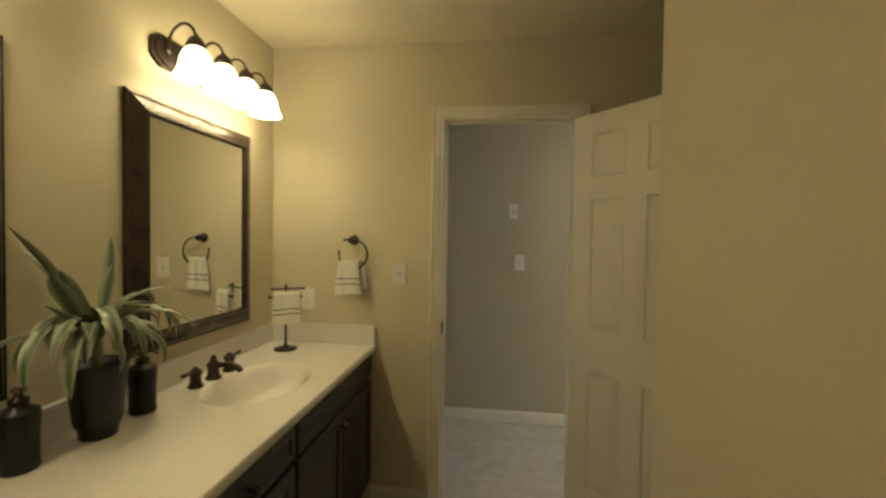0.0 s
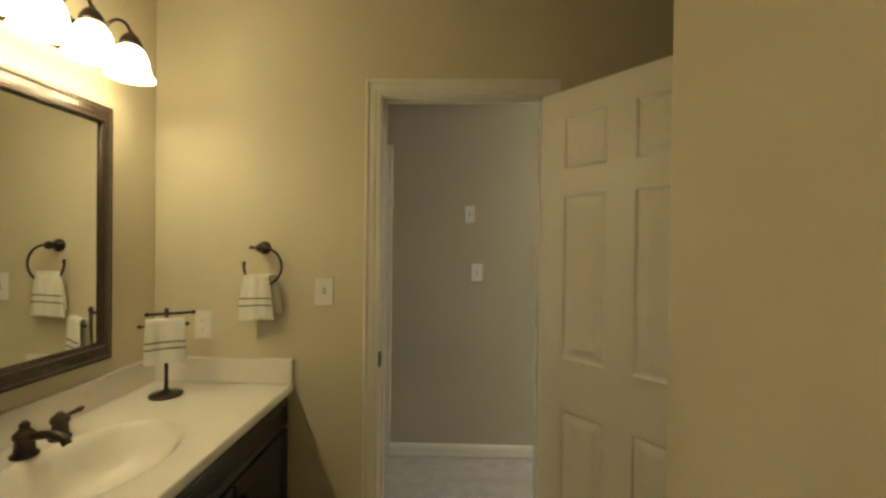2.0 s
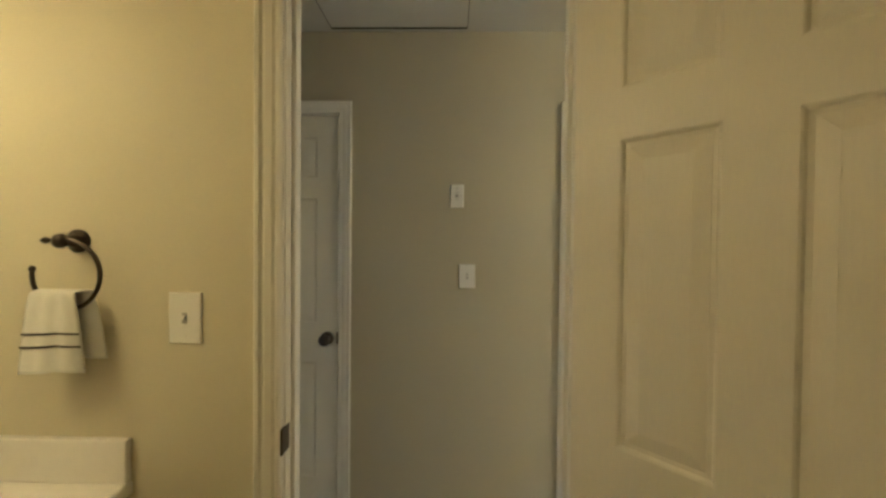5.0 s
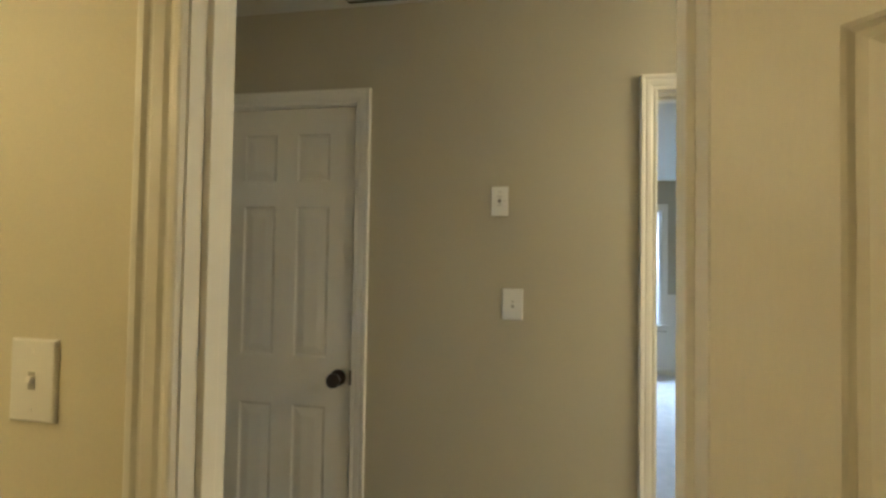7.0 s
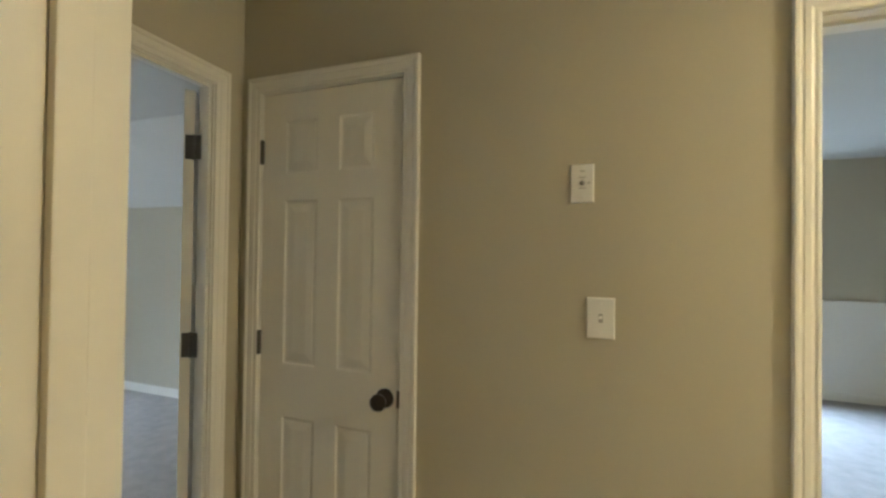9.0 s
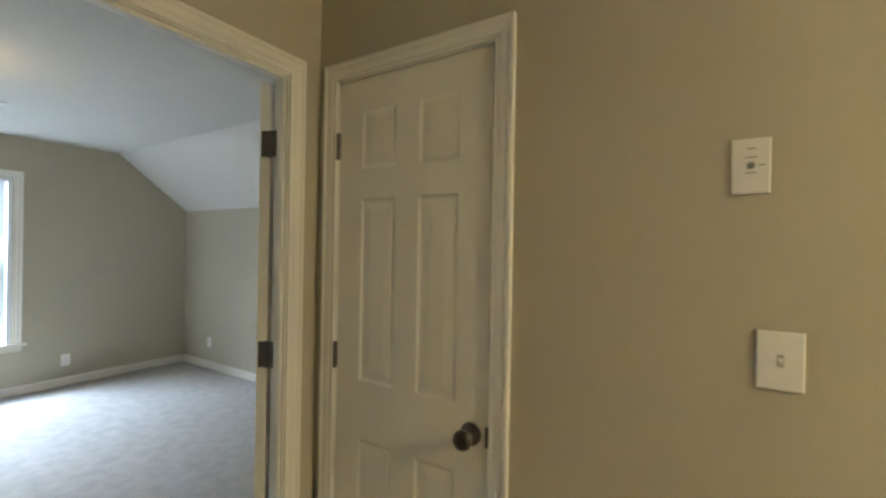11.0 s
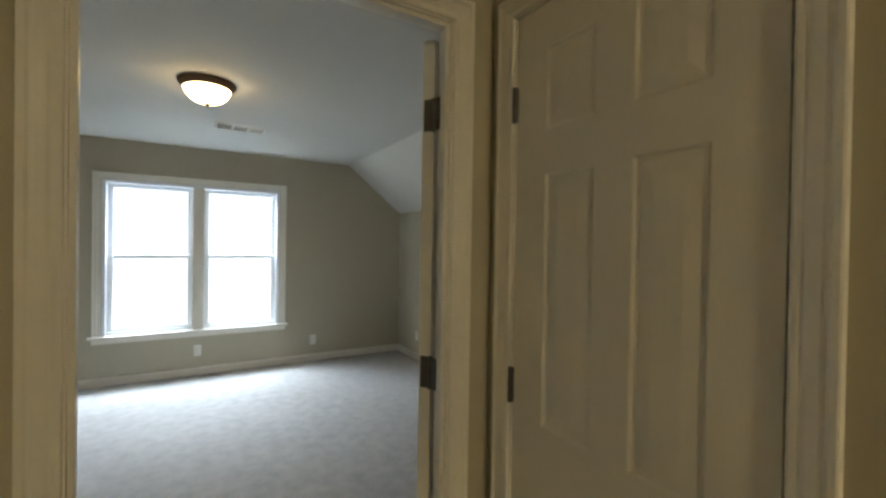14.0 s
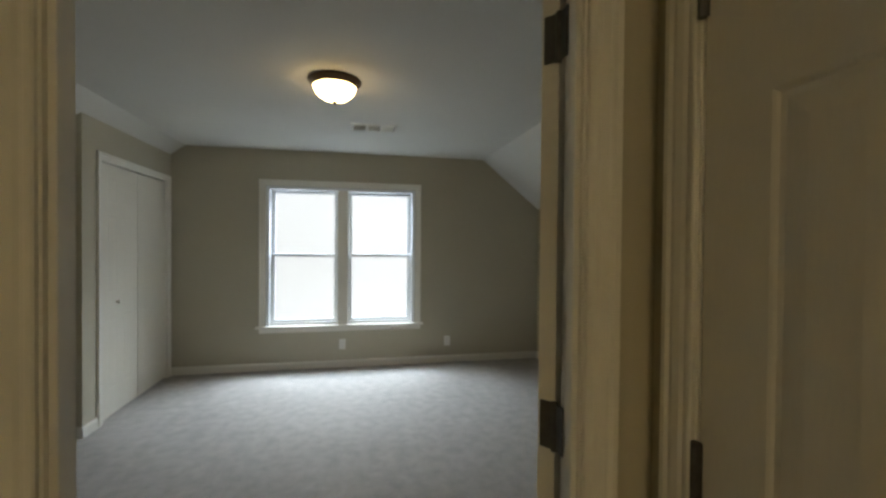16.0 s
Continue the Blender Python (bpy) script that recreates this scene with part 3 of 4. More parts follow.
structure("ground", boxes((-600, 600, -600, 600, -3.3, -3.2)), GROUND, "dull green ground far outside the windows", "ground")
bm = bmesh.new()
bm.faces.new([bm.verts.new(c) for c in ((-11, -14, -3.2), (-11, 20, -3.2), (-11, 20, 12), (-11, -14, 12))])
bm.faces.new([bm.verts.new(c) for c in ((-12, 14, -3.2), (16, 14, -3.2), (16, 14, 12), (-12, 14, 12))])
structure("backdrop", bm, OUTSIDE, "blank white overcast brightness outside the windows", "backdrop")

# ---- bathroom: vanity ----
TOP, FRONT = 0.85, -0.365
VY0, VY1 = 0.32, Y_BATH
SINKS = (1.945, 0.930)


def vanity():
    e = thing("vanity_cabinet", -0.68, (VY0 + VY1) / 2, 0, "long dark espresso wood vanity cabinet with doors and drawers", "vanity")
    x0, x1 = X_MIRROR + 0.002, FRONT - 0.038
    part("body", boxes((x0, x1, VY0 + 0.02, VY1 - 0.004, 0.10, 0.68), (x1 - 0.02, x1, VY0 + 0.02, VY1 - 0.004, 0.68, TOP - 0.036), (x0, x1 - 0.02, VY0 + 0.02, VY0 + 0.04, 0.68, TOP - 0.036), (x0, x1 - 0.07, VY0 + 0.02, VY1 - 0.004, 0.0, 0.10)), WOOD, e)

    def slab(name, ya, yb, za, zb, knob_at=None):
        s = part(name, boxes((x1, x1 + 0.019, ya, yb, za, zb), bevel=0.003), WOOD, e)
        d = 0.055 if zb - za > 0.2 else 0.03
        rail = sweep_rect(lambda a, b, q: (x1 + 0.0185 + q, a, b), [(0.0, 0.0), (0.0, 0.004), (0.008, 0.009), (d - 0.006, 0.009), (d, 0.005), (d, 0.0)], ya + d, yb - d, za + d, zb - d, closed=True)
        part("rail", rail, WOOD, s)
        if knob_at:
            part("pull_knob", lathe([(0.008, 0.0), (0.007, 0.010), (0.010, 0.016), (0.016, 0.021), (0.016, 0.027), (0.009, 0.031)], m=pose(x1 + 0.0255, knob_at[0], knob_at[1], 0, 90)), BRONZE, s, "bronze cabinet knob", smooth=True)

    for lo, hi in ((1.715, 2.555), (0.350, 1.150)):
        mid = (lo + hi) / 2
        slab("false_front", lo, hi, 0.690, 0.800)
        slab("cabinet_door", lo, mid - 0.004, 0.125, 0.672, (mid - 0.035, 0.62))
        slab("cabinet_door", mid + 0.004, hi, 0.125, 0.672, (mid + 0.035, 0.62))
    for za, zb in ((0.125, 0.385), (0.403, 0.672), (0.690, 0.800)):
        slab("drawer_front", 1.170, 1.695, za, zb, (1.4325, (za + zb) / 2))


def countertop():
    """Cast top with two oval basins and its splash boards."""
    e = thing("bathroom_countertop", -0.66, (VY0 + VY1) / 2, TOP - 0.035, "cream cultured marble vanity top with two oval basins", "countertop")
    bm = bmesh.new()
    x0, x1, y0, y1 = X_MIRROR + 0.001, FRONT, VY0, VY1 - 0.001
    r = 0.006
    outer = [bm.verts.new(c) for c in ((x0, y0, TOP), (x1 - r, y0, TOP), (x1 - r, y1, TOP), (x0, y1, TOP))]
    edges = [bm.edges.new((outer[i], outer[(i + 1) % 4])) for i in range(4)]
    n = 56
    for cy in SINKS:
        def ring(sx, sy, z):
            return [bm.verts.new((-0.652 + sx * math.cos(2 * math.pi * k / n), cy + sy * math.sin(2 * math.pi * k / n), z)) for k in range(n)]
        first = ring(0.186, 0.256, TOP)
        edges += [bm.edges.new((first[k], first[(k + 1) % n])) for k in range(n)]
        prev = first
        for sx, sy, dz in ((0.182, 0.252, 0.001), (0.177, 0.246, 0.004), (0.170, 0.238, 0.010), (0.160, 0.226, 0.024), (0.148, 0.210, 0.048), (0.130, 0.186, 0.080), (0.102, 0.148, 0.108), (0.064, 0.094, 0.126), (0.024, 0.024, 0.133)):
            cur = ring(sx, sy, TOP - dz)
            for k in range(n):
                bm.faces.new((prev[k], prev[(k + 1) % n], cur[(k + 1) % n], cur[k]))
            prev = cur
        bm.faces.new(prev)
    bmesh.ops.triangle_fill(bm, edges=edges, use_beauty=True)
    # rounded front edge and the underside lip
    last = [outer[1], outer[2]]
    for dx, dz in ((0.003, 0.0012), (0.006, 0.006), (0.006, 0.029), (0.003, 0.035), (-0.03, 0.035)):
        cur = [bm.verts.new((x1 - r + dx, y, TOP - dz)) for y in (y0, y1)]
        bm.faces.new((last[0], last[1], cur[1], cur[0]))
        last = cur
    slab = part("top", bm, MARBLE, e)
    for f in slab.data.polygons:
        f.use_smooth = len(f.vertices) == 4 and f.center.z < TOP - 0.0001
    part("splash_board", boxes((X_MIRROR + 0.001, X_MIRROR + 0.021, VY0, VY1 - 0.0225, TOP + 0.0005, TOP + 0.102), bevel=0.004), MARBLE, e)
    part("splash_board", boxes((X_MIRROR + 0.001, FRONT - 0.001, VY1 - 0.022, VY1 - 0.001, TOP + 0.0005, TOP + 0.102), bevel=0.004), MARBLE, e)
    for cy in SINKS:
        part("drain", lathe([(0.022, 0.0), (0.022, 0.003), (0.016, 0.004), (0.012, 0.002)], -0.652, cy, TOP - 0.1325), BRONZE, e, smooth=True)


def mirror(y0, y1, z0, z1):
    e = thing("wall_mirror_framed", X_MIRROR, (y0 + y1) / 2, z0, "dark bronze-brown wooden framed mirror hung on the bathroom wall", "mirror", "mirrors over the basins")
    w = 0.072
    a0, a1, b0, b1 = y0 + w, y1 - w, z0 + w, z1 - w
    prof = [(-0.004, 0.027), (0.0, 0.036), (0.004, 0.042), (0.010, 0.041), (0.016, 0.037), (0.030, 0.034), (0.050, 0.026), (0.062, 0.018), (0.068, 0.017), (w, 0.012), (w, 0.0005)]
    part("frame", sweep_rect(lambda a, b, q: (X_MIRROR + q, a, b), prof, a0, a1, b0, b1, closed=True), FRAME_WOOD, e)
    part("mirror_glass", boxes((X_MIRROR + 0.020, X_MIRROR + 0.0275, a0 - 0.003, a1 + 0.003, b0 - 0.003, b1 + 0.003)), MIRROR, e, "clear silvered mirror glass")


def eased(pts, n):
    """The points with a smooth curve between them."""
    v = [Vector(q) for q in pts]
    out = []
    for i in range(len(v) - 1):
        a, b, c, d = v[max(i - 1, 0)], v[i], v[i + 1], v[min(i + 2, len(v) - 1)]
        for k in range(n):
            t = k / n
            out.append(0.5 * (2 * b + (c - a) * t + (2 * a - 5 * b + 4 * c - d) * t * t + (3 * b - a - 3 * c + d) * t * t * t))
    return out + [v[-1]]


def vanity_light(yc, zc):
    e = thing("vanity_light", X_MIRROR, yc, zc, "bronze four-light vanity fixture with lit frosted bell shades", "wall lamp")
    half = 0.295
    for lo, hi, s in ((0.0005, 0.012, 1.0), (0.012, 0.020, 0.86)):
        bm = bmesh.new()
        h, c = 0.060 * s, 0.045
        hl = half - (1 - s) * 0.1
        out = [(-hl, -h + c * 0.8), (-hl + 0.012, -h + c * 0.45), (-hl + c, -h), (hl - c, -h), (hl - 0.012, -h + c * 0.45), (hl, -h + c * 0.8), (hl, h - c * 0.8), (hl - 0.012, h - c * 0.45), (hl - c, h), (-hl + c, h), (-hl + 0.012, h - c * 0.45), (-hl, h - c * 0.8)]
        a = [bm.verts.new((X_MIRROR + lo, yc + u, zc + v)) for u, v in out]
        b = [bm.verts.new((X_MIRROR + hi, yc + u * 0.985, zc + v * 0.94)) for u, v in out]
        for k in range(len(out)):
            bm.faces.new((a[k], a[(k + 1) % len(out)], b[(k + 1) % len(out)], b[k]))
        bm.faces.new(a[::-1])
        bm.faces.new(b)
        part("backplate" if s == 1 else "raised_plate", bm, BRONZE, e)
    for k in range(4):
        y = yc + (k - 1.5) * 0.154
        x = X_MIRROR + 0.135
        arc = [(X_MIRROR + 0.02, y, zc + 0.005), (X_MIRROR + 0.030, y, zc + 0.045), (X_MIRROR + 0.048, y, zc + 0.078), (X_MIRROR + 0.078, y, zc + 0.097), (X_MIRROR + 0.105, y, zc + 0.093), (X_MIRROR + 0.126, y, zc + 0.073), (x, y, zc + 0.040)]
        arm = part("arm", tube(eased(arc, 5), 0.0052, 10), BRONZE, e, smooth=True)
        part("collar", lathe([(0.012, 0.0), (0.014, 0.004), (0.011, 0.010)], m=pose(X_MIRROR + 0.02, y, zc + 0.005, 0, 90)), BRONZE, arm, smooth=True)
        part("cap", lathe([(0.033, 0.0), (0.034, 0.006), (0.029, 0.020), (0.020, 0.034), (0.009, 0.042), (0.007, 0.050)], x, y, zc + 0.008), BRONZE, e, smooth=True)
        part("shade", lathe([(0.026, 0.006), (0.036, -0.002), (0.046, -0.018), (0.052, -0.036), (0.055, -0.056), (0.060, -0.076), (0.068, -0.093), (0.073, -0.100), (0.070, -0.099), (0.054, -0.074), (0.046, -0.050)], x, y, zc, segs=32), SHADE, e, "lit white frosted glass bell shade", smooth=True)
        part("bulb", lathe([(0.012, -0.050), (0.022, -0.056), (0.029, -0.068), (0.030, -0.078), (0.024, -0.090), (0.012, -0.097)], x, y, zc, segs=20), BULB, e, "lit round bulb", smooth=True)


def faucet(cy):
    e = thing("basin_faucet", -0.84, cy, TOP, "oil-rubbed bronze widespread faucet with two lever handles", "faucet")
    x = -0.848
    part("spout_body", lathe([(0.030, 0.0), (0.031, 0.007), (0.023, 0.014), (0.021, 0.044), (0.025, 0.050), (0.025, 0.060), (0.016, 0.069), (0.010, 0.078), (0.013, 0.084), (0.006, 0.094)], x, cy, TOP), BRONZE, e, smooth=True)
    part("spout", tube(eased([(x, cy, TOP + 0.046), (x + 0.035, cy, TOP + 0.056), (x + 0.075, cy, TOP + 0.059), (x + 0.105, cy, TOP + 0.050), (x + 0.118, cy, TOP + 0.034)], 3), 0.0115, 12), BRONZE, e, smooth=True)
    for s in (-1, 1):
        y = cy + s * 0.102
        h = part("handle", lathe([(0.027, 0.0), (0.028, 0.007), (0.021, 0.014), (0.019, 0.044), (0.024, 0.051), (0.023, 0.062), (0.012, 0.071), (0.006, 0.079)], x, y, TOP), BRONZE, e, smooth=True)
        part("lever", tube(eased([(x, y, TOP + 0.058), (x + 0.001, y + s * 0.030, TOP + 0.061), (x + 0.002, y + s * 0.060, TOP + 0.062), (x + 0.002, y + s * 0.076, TOP + 0.064)], 3), 0.0075, 10, (1.1, 1.0, 0.9, 0.8, 0.85, 0.95, 1.1, 1.05, 0.8, 0.6)), BRONZE, h, smooth=True)


def dispenser(x, y, turn):
    e = thing("soap_dispenser", x, y, TOP, "black ceramic pump soap dispenser on the vanity top", "dispenser", "dispensers beside the plant", rz=turn)
    part("bottle", lathe([(0.037, 0.0), (0.040, 0.004), (0.038, 0.02), (0.038, 0.08), (0.041, 0.134), (0.040, 0.143), (0.030, 0.150), (0.018, 0.155), (0.017, 0.160)], segs=32), CERAMIC, e, local=True, smooth=True)
    part("pump", join(lathe([(0.020, 0.159), (0.020, 0.174), (0.011, 0.176), (0.008, 0.188), (0.015, 0.190), (0.015, 0.199), (0.004, 0.201)], segs=20), tube([(0.0, 0, 0.195), (0.028, 0, 0.193), (0.044, 0, 0.184)], 0.0042, 8)), BRONZE, e, "bronze pump head", local=True, smooth=True)


def plant(x, y):
    e = thing("potted_plant", x, y, TOP, "variegated striped-leaf plant in a ribbed black pot", "plant")
    prof = [(0.044, 0.0), (0.046, 0.003), (0.046, 0.020), (0.051, 0.030), (0.056, 0.042)]
    for k in range(12):
        z = 0.052 + k * 0.0125
        r = 0.058 + 0.015 * (z - 0.05) / 0.155
        prof += [(r + 0.0014, z + 0.003), (r - 0.0008, z + 0.009)]
    prof += [(0.075, 0.205), (0.075, 0.211), (0.070, 0.211), (0.069, 0.190)]
    part("pot", lathe(prof, segs=40), CERAMIC, e, "ribbed black ceramic pot", local=True, smooth=True)
    part("soil", lathe([(0.069, 0.180), (0.067, 0.188), (0.03, 0.194)], segs=24), SOIL, e, local=True)
    part("stem", tube([(0, 0, 0.18), (0.004, -0.003, 0.26), (0.002, 0.002, 0.33)], 0.012, 10, (1.1, 1.0, 0.8)), LEAF, e, local=True, smooth=True)
    rng = random.Random(11)
    # azimuth, length, lean at the foot, droop, width
    blades = [(-1.95, 0.33, 0.52, 0.10, 0.062), (-1.80, 0.29, 0.42, 0.30, 0.095), (-1.70, 0.25, 0.58, 0.15, 0.060), (-1.6, 0.23, 0.62, 0.25, 0.050), (-1.5, 0.20, 0.80, 0.3, 0.034), (1.25, 0.27, 0.22, -0.35, 0.050), (0.9, 0.20, 0.10, 0.15, 0.058), (-1.85, 0.31, 1.05, 1.9, 0.034), (1.15, 0.30, 0.85, 2.7, 0.030)]
    for k in range(30):
        az = -1.9 + 3.6 * (k + 0.5) / 30 + rng.uniform(-0.22, 0.22)
        blades.append((az, rng.uniform(0.17, 0.30), rng.uniform(0.45, 1.2), rng.uniform(1.8, 3.1), rng.uniform(0.020, 0.038)))
    for az, length, lean, droop, width in blades:
        bm = bmesh.new()
        uv = bm.loops.layers.uv.new("UVMap")
        pos, ang = Vector((0.012 * math.cos(az), 0.012 * math.sin(az), 0.310 + rng.uniform(-0.035, 0.015))), lean
        n, rows = 14, []
        twist = rng.uniform(-0.9, 0.9)
        for i in range(n + 1):
            f = i / n
            w = width * min(1.0, 0.45 + 1.6 * f) * (1 - max(0.0, (f - 0.62) / 0.38) ** 1.7) + 0.0008
            heading = az + twist * f
            out = Vector((math.cos(heading), math.sin(heading), 0))
            side = Vector((-math.sin(heading), math.cos(heading), 0))
            up = Vector((-math.cos(heading) * math.cos(ang), -math.sin(heading) * math.cos(ang), math.sin(ang)))
            fold = 0.16 * w
            cols = []
            for j, s in enumerate((-1, -0.5, 0, 0.5, 1)):
                q = pos + side * (s * w / 2) + up * (fold * abs(s))
                q.x = max(q.x, X_MIRROR + 0.012 - x)
                cols.append((bm.verts.new(q), (s + 1) / 2))
            rows.append(cols)
            step = length / n
            pos = pos + (out * math.sin(ang) + Vector((0, 0, math.cos(ang)))) * step
            ang += droop / n * (0.6 + 0.8 * f)
        for a, b in zip(rows, rows[1:]):
            for j in range(4):
                f = bm.faces.new((a[j][0], a[j + 1][0], b[j + 1][0], b[j][0]))
                for loop, u in zip(f.loops, (a[j][1], a[j + 1][1], b[j + 1][1], b[j][1])):
                    loop[uv].uv = (u, 0.5)
        part("leaf", bm, LEAF, e, local=True, smooth=True)


def towel(e, place, w_top, w_low, front, back, radius, stripes, seed):
    """A hand towel over a bar. place(across, down, out) gives the point; down is measured from the bar's top."""
    rng = random.Random(seed)
    ph = [rng.uniform(0, 6.28) for _ in range(4)]

    def at(u, s, lift=0.0):
        """u across from -1 to 1; s along the cloth from the back hem over the bar to the front hem."""
        if s < back:
            down, out = back - s, -radius
        elif s < back + math.pi * radius:
            a = (s - back) / radius
            down, out = -radius * math.sin(a), -radius * math.cos(a)
        else:
            down, out = s - back - math.pi * radius, radius
        f = max(0.0, min(1.0, down / max(front, 0.01)))
        w = w_top + (w_low - w_top) * f ** 0.7
        sgn = 1 if out >= 0 else -1
        wave = 0.0045 * f * (math.sin(u * 3.1 + ph[0]) + 0.6 * math.sin(u * 6.7 + ph[1])) + 0.002 * math.sin(u * 9 + ph[2])
        return place(u * w / 2, down + 0.004 * f * math.sin(u * 2.3 + ph[3]), out + wave + sgn * lift + 0.006 * f * sgn)

    total = back + math.pi * radius + front
    bm = bmesh.new()
    nu, ns = 18, 34
    grid = [[bm.verts.new(at(-1 + 2 * i / nu, total * j / ns)) for i in range(nu + 1)] for j in range(ns + 1)]
    for j in range(ns):
        for i in range(nu):
            bm.faces.new((grid[j][i], grid[j][i + 1], grid[j + 1][i + 1], grid[j + 1][i]))
    cloth = part("cloth", bm, TERRY, e, smooth=True)
    m = cloth.modifiers.new("thickness", "SOLIDIFY")
    m.thickness, m.offset = 0.006, 0.0
    for low in stripes:
        bm = bmesh.new()
        s0 = total - low
        rows = [[bm.verts.new(at(-1 + 2 * i / nu, s0 + d, 0.0042)) for i in range(nu + 1)] for d in (0.0, 0.0042)]
        for i in range(nu):
            bm.faces.new((rows[0][i], rows[0][i + 1], rows[1][i + 1], rows[1][i]))
        b = part("stripe", bm, STRIPE, cloth, "dark woven stripe")
        m = b.modifiers.new("thickness", "SOLIDIFY")
        m.thickness = 0.0012


def towel_ring(x, z):
    y = Y_BATH
    e = thing("towel_ring", x, y, z, "bronze open towel ring on the wall", "towel ring")
    part("mount", lathe([(0.027, 0.0005), (0.027, 0.006), (0.021, 0.010), (0.015, 0.016), (0.013, 0.040), (0.017, 0.046), (0.015, 0.056), (0.006, 0.060)], m=pose(x, y, z, 90)), BRONZE, e, smooth=True)
    part("finial", tube([(x, y - 0.048, z), (x - 0.022, y - 0.048, z + 0.001), (x - 0.034, y - 0.048, z + 0.001), (x - 0.044, y - 0.048, z + 0.001)], 0.0062, 10, (1, 0.7, 1.25, 0.6)), BRONZE, e, smooth=True)
    r, cz = 0.077, z - 0.075
    pts = [(x + 0.012 + r * math.cos(a), y - 0.048, cz + r * math.sin(a)) for a in (math.radians(100 - 285 * k / 40) for k in range(41))]
    part("ring", tube(pts, 0.0048, 10), BRONZE, e, smooth=True)
    part("ring_tip", lathe([(0.003, -0.006), (0.007, -0.002), (0.007, 0.003), (0.003, 0.008)], pts[-1][0], pts[-1][1], pts[-1][2] + 0.005, segs=14), BRONZE, e, smooth=True)
    bar = cz - r
    t = thing("hand_towel", x, y - 0.05, bar, "white terry hand towel with two dark stripes, hung on the ring", "towel", "striped hand towels")
    towel(t, lambda u, d, o: (x - 0.009 + u + (0.022 if o < 0 else 0.0), y - 0.048 - o, bar + 0.030 - d), 0.098, 0.146, 0.167, 0.145, 0.013, (0.088, 0.060), 3)


TURN_STAND = 33


def towel_stand(x, y):
    e = thing("towel_stand", x, y, TOP, "bronze countertop towel stand with two arms", "towel stand")
    part("base", lathe([(0.056, 0.0005), (0.057, 0.006), (0.052, 0.011), (0.030, 0.014), (0.012, 0.020), (0.008, 0.030)], x, y, TOP), BRONZE, e, smooth=True)
    part("pole", tube([(x, y, TOP + 0.02), (x, y, TOP + 0.31)], 0.0065, 12), BRONZE, e, smooth=True)
    part("finial", lathe([(0.006, 0.0), (0.009, 0.004), (0.006, 0.008), (0.009, 0.014), (0.004, 0.020)], x, y, TOP + 0.31, segs=16), BRONZE, e, smooth=True)
    for z, yy, xa, xb in ((TOP + 0.305, y + 0.022, x - 0.062, x + 0.087), (TOP + 0.272, y - 0.040, x - 0.080, x + 0.066)):
        part("arm", join(tube([(x, y, z), (x, yy, z)], 0.005, 8), tube([(xa, yy, z), (xb, yy, z)], 0.0045, 10), lathe([(0.003, -0.008), (0.0075, -0.003), (0.0075, 0.003), (0.003, 0.008)], m=pose(xa, yy, z, 0, 90), segs=12),
                         lathe([(0.003, -0.008), (0.0075, -0.003), (0.0075, 0.003), (0.003, 0.008)], m=pose(xb, yy, z, 0, 90), segs=12)), BRONZE, e, smooth=True)
    zb, yb = TOP + 0.272, y - 0.040
    t = thing("hand_towel", x, yb, zb, "white terry hand towel with two dark stripes, draped over the stand", "towel", "striped hand towels")
    towel(t, lambda u, d, o: (x - 0.002 + u, yb - o, zb + 0.012 - d), 0.122, 0.130, 0.150, 0.140, 0.011, (0.080, 0.056), 8)
    turn = radians(TURN_STAND)
    e.matrix_basis = pose(x, y, TOP, 0, 0, TURN_STAND)
    t.matrix_basis = pose(x + 0.04 * math.sin(turn), y - 0.04 * math.cos(turn), zb, 0, 0, TURN_STAND)


vanity()
countertop()
mirror(1.640, 2.345, 1.005, 1.905)
mirror(0.593, 1.298, 1.005, 1.905)
vanity_light(2.040, 2.088)
vanity_light(0.860, 2.088)
faucet(1.945)
dispenser(-0.862, 1.618, 35)
dispenser(-0.872, 1.268, -50)
plant(-0.850, 1.452)
towel_ring(-0.490, 1.408)
towel_stand(-0.782, 2.405)


# ---- wall plates ----
def plate_frame(name, x, y, z, face, label, category, group=""):
    """An Empty on the wall whose local -y looks into the room."""
    return thing(name, x, y, z, label, category, group, rz=face)


def plate(e, w=0.072, h=0.117):
    bm = bmesh.new()
    bmesh.ops.create_cube(bm, size=1, matrix=Matrix.LocRotScale((0, -0.0032, 0), None, (w, 0.006, h)))
    bmesh.ops.bevel(bm, geom=[q for q in bm.edges if all(v.co.y < -0.004 for v in q.verts)], offset=0.004, segments=3, affect="EDGES", profile=0.5)
    part("plate", bm, PLASTIC, e, local=True)
    for z in ((0.042, -0.042) if h > 0.1 else ()):
        part("screw", lathe([(0.0032, 0), (0.0026, 0.0012)], m=pose(0, -0.0060, z, 90), segs=10), PLASTIC, e, local=True)


def light_switch(x, y, z, face, w=0.076):
    e = plate_frame("light_switch", x, y, z, face, "white toggle light switch plate on the wall", "light switch", "toggle switches")
    plate(e, w, 0.118)
    part("slot", boxes((-0.0055, 0.0055, -0.0068, -0.0058, -0.0125, 0.0125)), SOFT_GREY, e, local=True)
    bm = boxes((-0.0042, 0.0042, -0.0125, -0.0060, -0.0035, 0.0055), bevel=0.0012)
    bmesh.ops.rotate(bm, verts=bm.verts[:], cent=(0, -0.006, 0), matrix=Matrix.Rotation(radians(-22), 3, "X"))
    part("toggle", bm, PLASTIC, e, local=True)


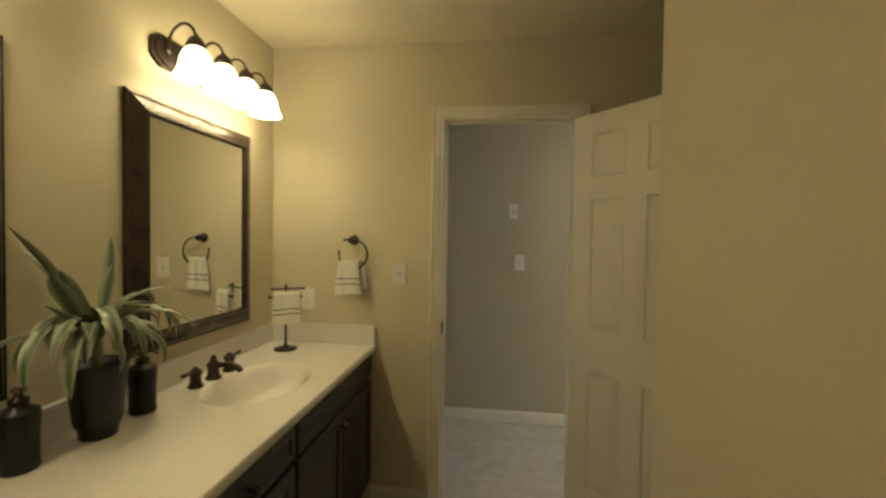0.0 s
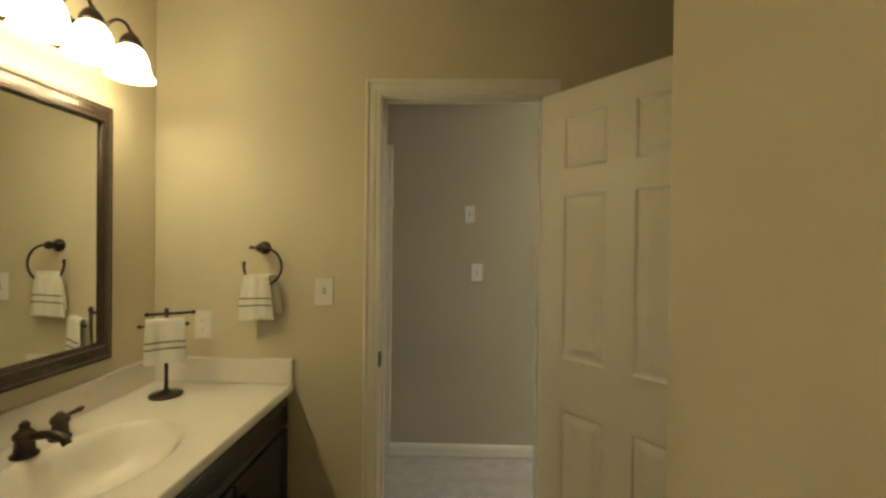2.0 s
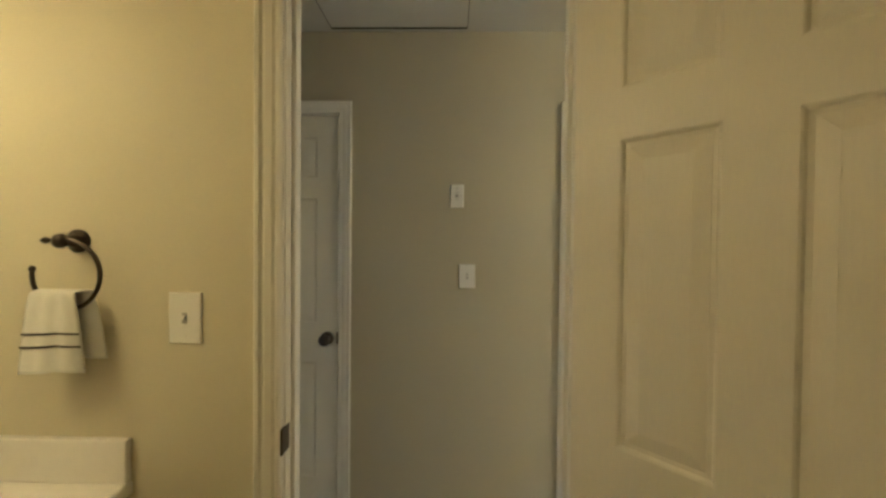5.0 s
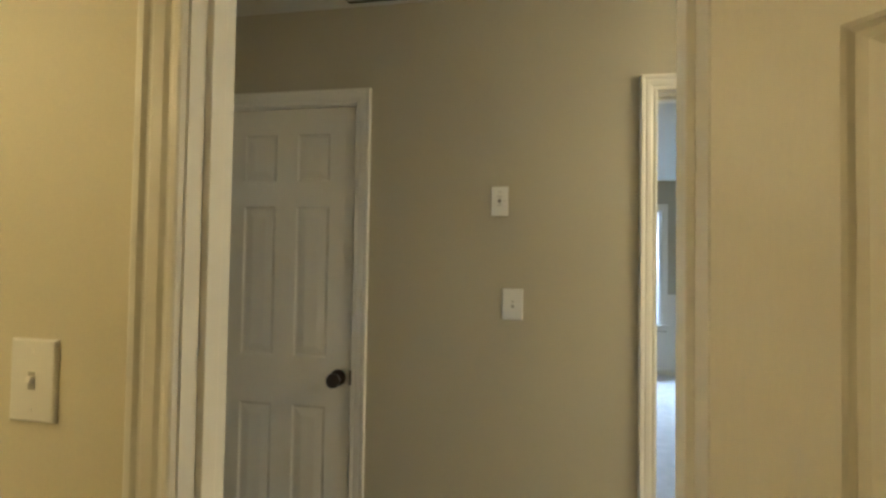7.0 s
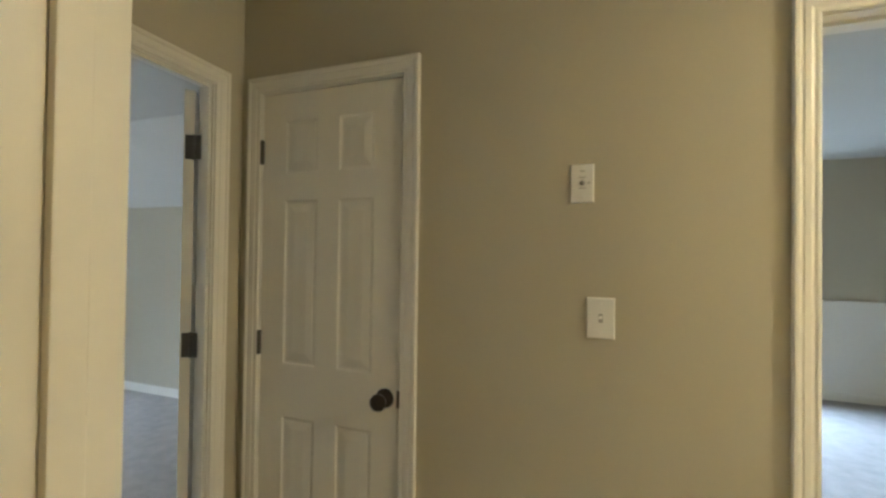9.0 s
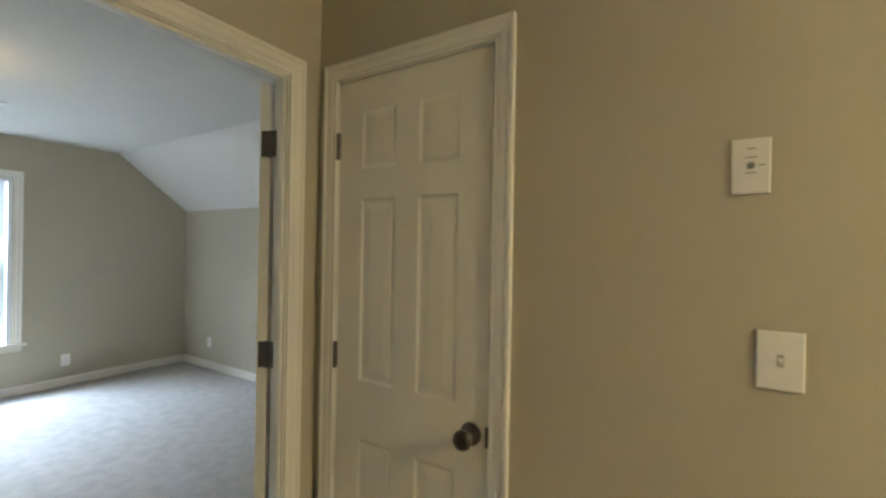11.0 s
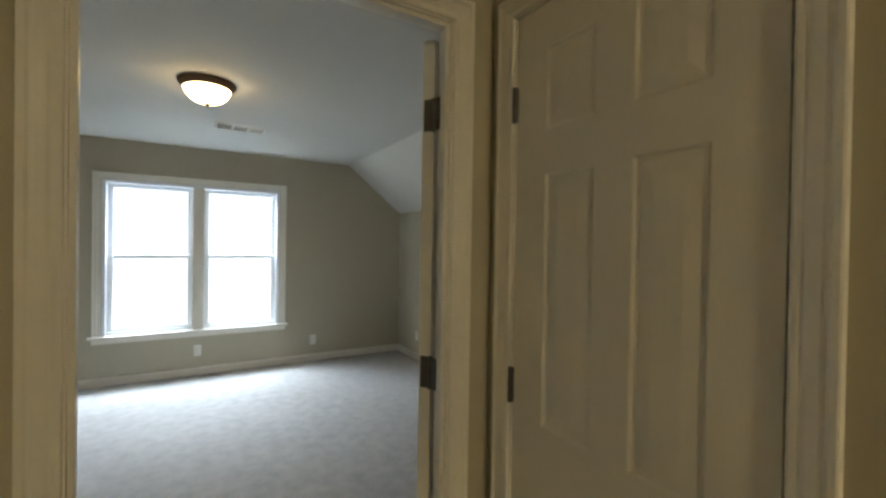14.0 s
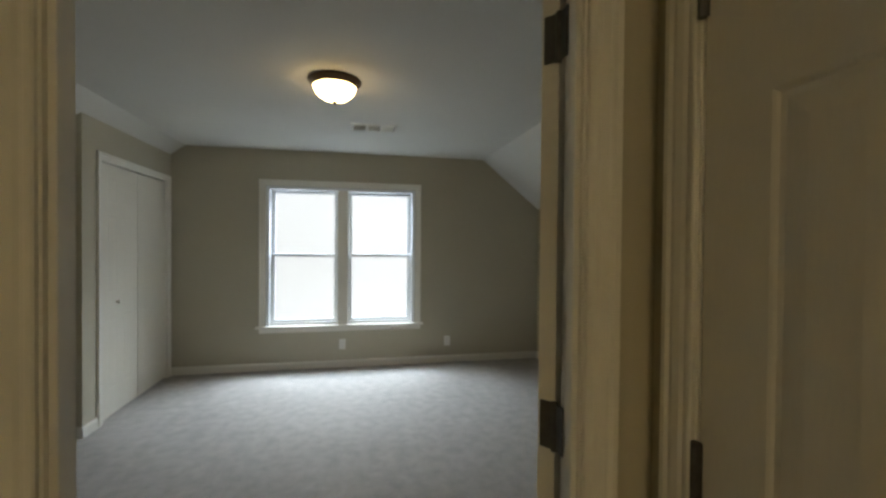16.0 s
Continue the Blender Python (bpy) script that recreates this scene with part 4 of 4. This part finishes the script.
def outlet(x, y, z, face, label="white double electrical outlet plate on the wall"):
    e = plate_frame("electrical_outlet", x, y, z, face, label, "outlet", "wall outlets")
    plate(e)
    for dz in (0.0195, -0.0195):
        r = part("receptacle", lathe([(0.0165, 0.0), (0.0165, 0.0015), (0.0150, 0.0025)], m=pose(0, -0.0060, dz, 90), segs=24), PLASTIC, e, local=True)
        part("slots", boxes((-0.0072, -0.0052, -0.0090, -0.0084, dz - 0.001, dz + 0.008), (0.0052, 0.0072, -0.0090, -0.0084, dz, dz + 0.007), (-0.002, 0.002, -0.0090, -0.0084, dz - 0.010, dz - 0.006)), SOFT_GREY, r, local=True)


light_switch(-0.239, Y_BATH, 1.2325, 0)
light_switch(0.450, Y_HALL1, 1.2455, 0, 0.078)
outlet(-0.746, Y_BATH, 1.085, 0, "white double electrical outlet plate above the splash board")

e = plate_frame("wall_control", 0.397, Y_HALL1, 1.638, 0, "white fan control plate with a slide and printed marks", "wall control")
plate(e, 0.066, 0.114)
part("dial", lathe([(0.0075, 0.0), (0.0070, 0.006), (0.005, 0.008)], m=pose(-0.001, -0.0060, 0.001, 90), segs=18), GREYED, e, local=True, smooth=True)
part("button", boxes((-0.006, 0.006, -0.0085, -0.0058, -0.040, -0.032), bevel=0.001), PLASTIC, e, local=True)
for x0, x1, z in ((-0.010, 0.010, 0.018), (0.012, 0.024, 0.001), (-0.010, 0.009, -0.014), (-0.007, 0.007, 0.036)):
    part("printed_mark", boxes((x0, x1, -0.0066, -0.0060, z - 0.0012, z + 0.0012)), GREYED, e, local=True)

# ---- bedroom fixtures ----
outlet(X_WIN, 3.038, 0.262, 90)
outlet(X_WIN, 4.262, 0.257, 90)
outlet(-4.62, Y_KNEE, 0.30, 0)


def ceiling_lamp(x, y, r, label, lit=DOME):
    e = thing("ceiling_lamp", x, y, CEIL, label, "ceiling lamp", "flush dome lamps")
    part("pan", lathe([(r * 0.97, -0.0005), (r, -0.006), (r * 0.99, -0.014), (r * 0.93, -0.022), (r * 0.87, -0.032), (r * 0.82, -0.042), (r * 0.79, -0.044)], x, y, CEIL, segs=48), LAMP_BRONZE, e, "bronze ring", smooth=True)
    part("dome", lathe([(r * 0.80, -0.041), (r * 0.785, -0.054), (r * 0.72, -0.078), (r * 0.59, -0.101), (r * 0.41, -0.119), (r * 0.2, -0.130), (0.006, -0.132)], x, y, CEIL, segs=48), lit, e, "lit frosted glass dome", smooth=True)
    part("finial", lathe([(0.014, -0.129), (0.016, -0.135), (0.010, -0.141), (0.012, -0.146), (0.005, -0.152)], x, y, CEIL, segs=16), BRONZE, e, smooth=True)


ceiling_lamp(-2.985, 3.050, 0.165, "bronze flush ceiling lamp with a lit frosted dome")
ceiling_lamp(2.85, 5.20, 0.165, "bronze flush ceiling lamp lit in the far room")
# Unseen lamp, put beyond the doorways to give the hall its warm light.
ceiling_lamp(2.35, 3.05, 0.165, "unseen bronze flush ceiling lamp added to brighten the hall", DOME_HALL_FILL)

def attic_hatch(x0, x1, y0, y1):
    """A lift-out panel in the hall ceiling, with dark strips for the shaded gap along its edges."""
    e = thing("attic_hatch", (x0 + x1) / 2, (y0 + y1) / 2, CEIL, "off-white attic access panel in the hall ceiling", "hatch")
    part("gap_strip", boxes((x0, x1, y1 - 0.003, y1 + 0.009, CEIL - 0.0065, CEIL - 0.0005), (x0 - 0.003, x0, y0, y1, CEIL - 0.004, CEIL - 0.0005), (x1, x1 + 0.003, y0, y1, CEIL - 0.004, CEIL - 0.0005)), DARK, e, "dark strip standing for the shaded gap at the panel's edge")
    b = boxes((x0 + 0.001, x1 - 0.001, y0, y1 - 0.004, CEIL - 0.0045, CEIL - 0.0005), bevel=0.0015)
    part("panel", b, CEILING, e)


attic_hatch(-0.215, 0.437, 3.02, 3.655)

e = thing("ceiling_vent", -4.02, 3.335, CEIL, "white louvred air vent in the bedroom ceiling", "vent")
hx, hy = 0.105, 0.205
part("frame", sweep_rect(lambda a, b, q: (-4.02 + b, 3.335 + a, CEIL - q), [(0.0, 0.0), (0.0, 0.008), (0.006, 0.011), (0.022, 0.007), (0.026, 0.0)], -hy + 0.024, hy - 0.024, -hx + 0.024, hx - 0.024, closed=True), TRIM, e)
# Black sheet standing for the unlit duct behind the slats.
part("duct_shade", boxes((-4.02 - hx + 0.02, -4.02 + hx - 0.02, 3.335 - hy + 0.02, 3.335 + hy - 0.02, CEIL - 0.002, CEIL - 0.0005)), DARK, e)
for k in (-1, 1):
    part("divider", boxes((-4.02 - hx + 0.024, -4.02 + hx - 0.024, 3.335 + k * 0.062 - 0.008, 3.335 + k * 0.062 + 0.008, CEIL - 0.010, CEIL - 0.003)), TRIM, e)
first = None
for s in range(3):
    for k in range(9):
        if first is None:
            bm = boxes((-0.0012, 0.0012, -0.051, 0.051, -0.0055, 0.0055))
            first = part("slat", bm, TRIM, e, local=True)
            o = first
        else:
            o = new("slat", first.data)
            o.parent = e
        o.matrix_basis = pose(-0.072 + 0.018 * k, (s - 1) * 0.124 * 0.98, -0.0068, 0, 42 if s == 2 else -52, 0)
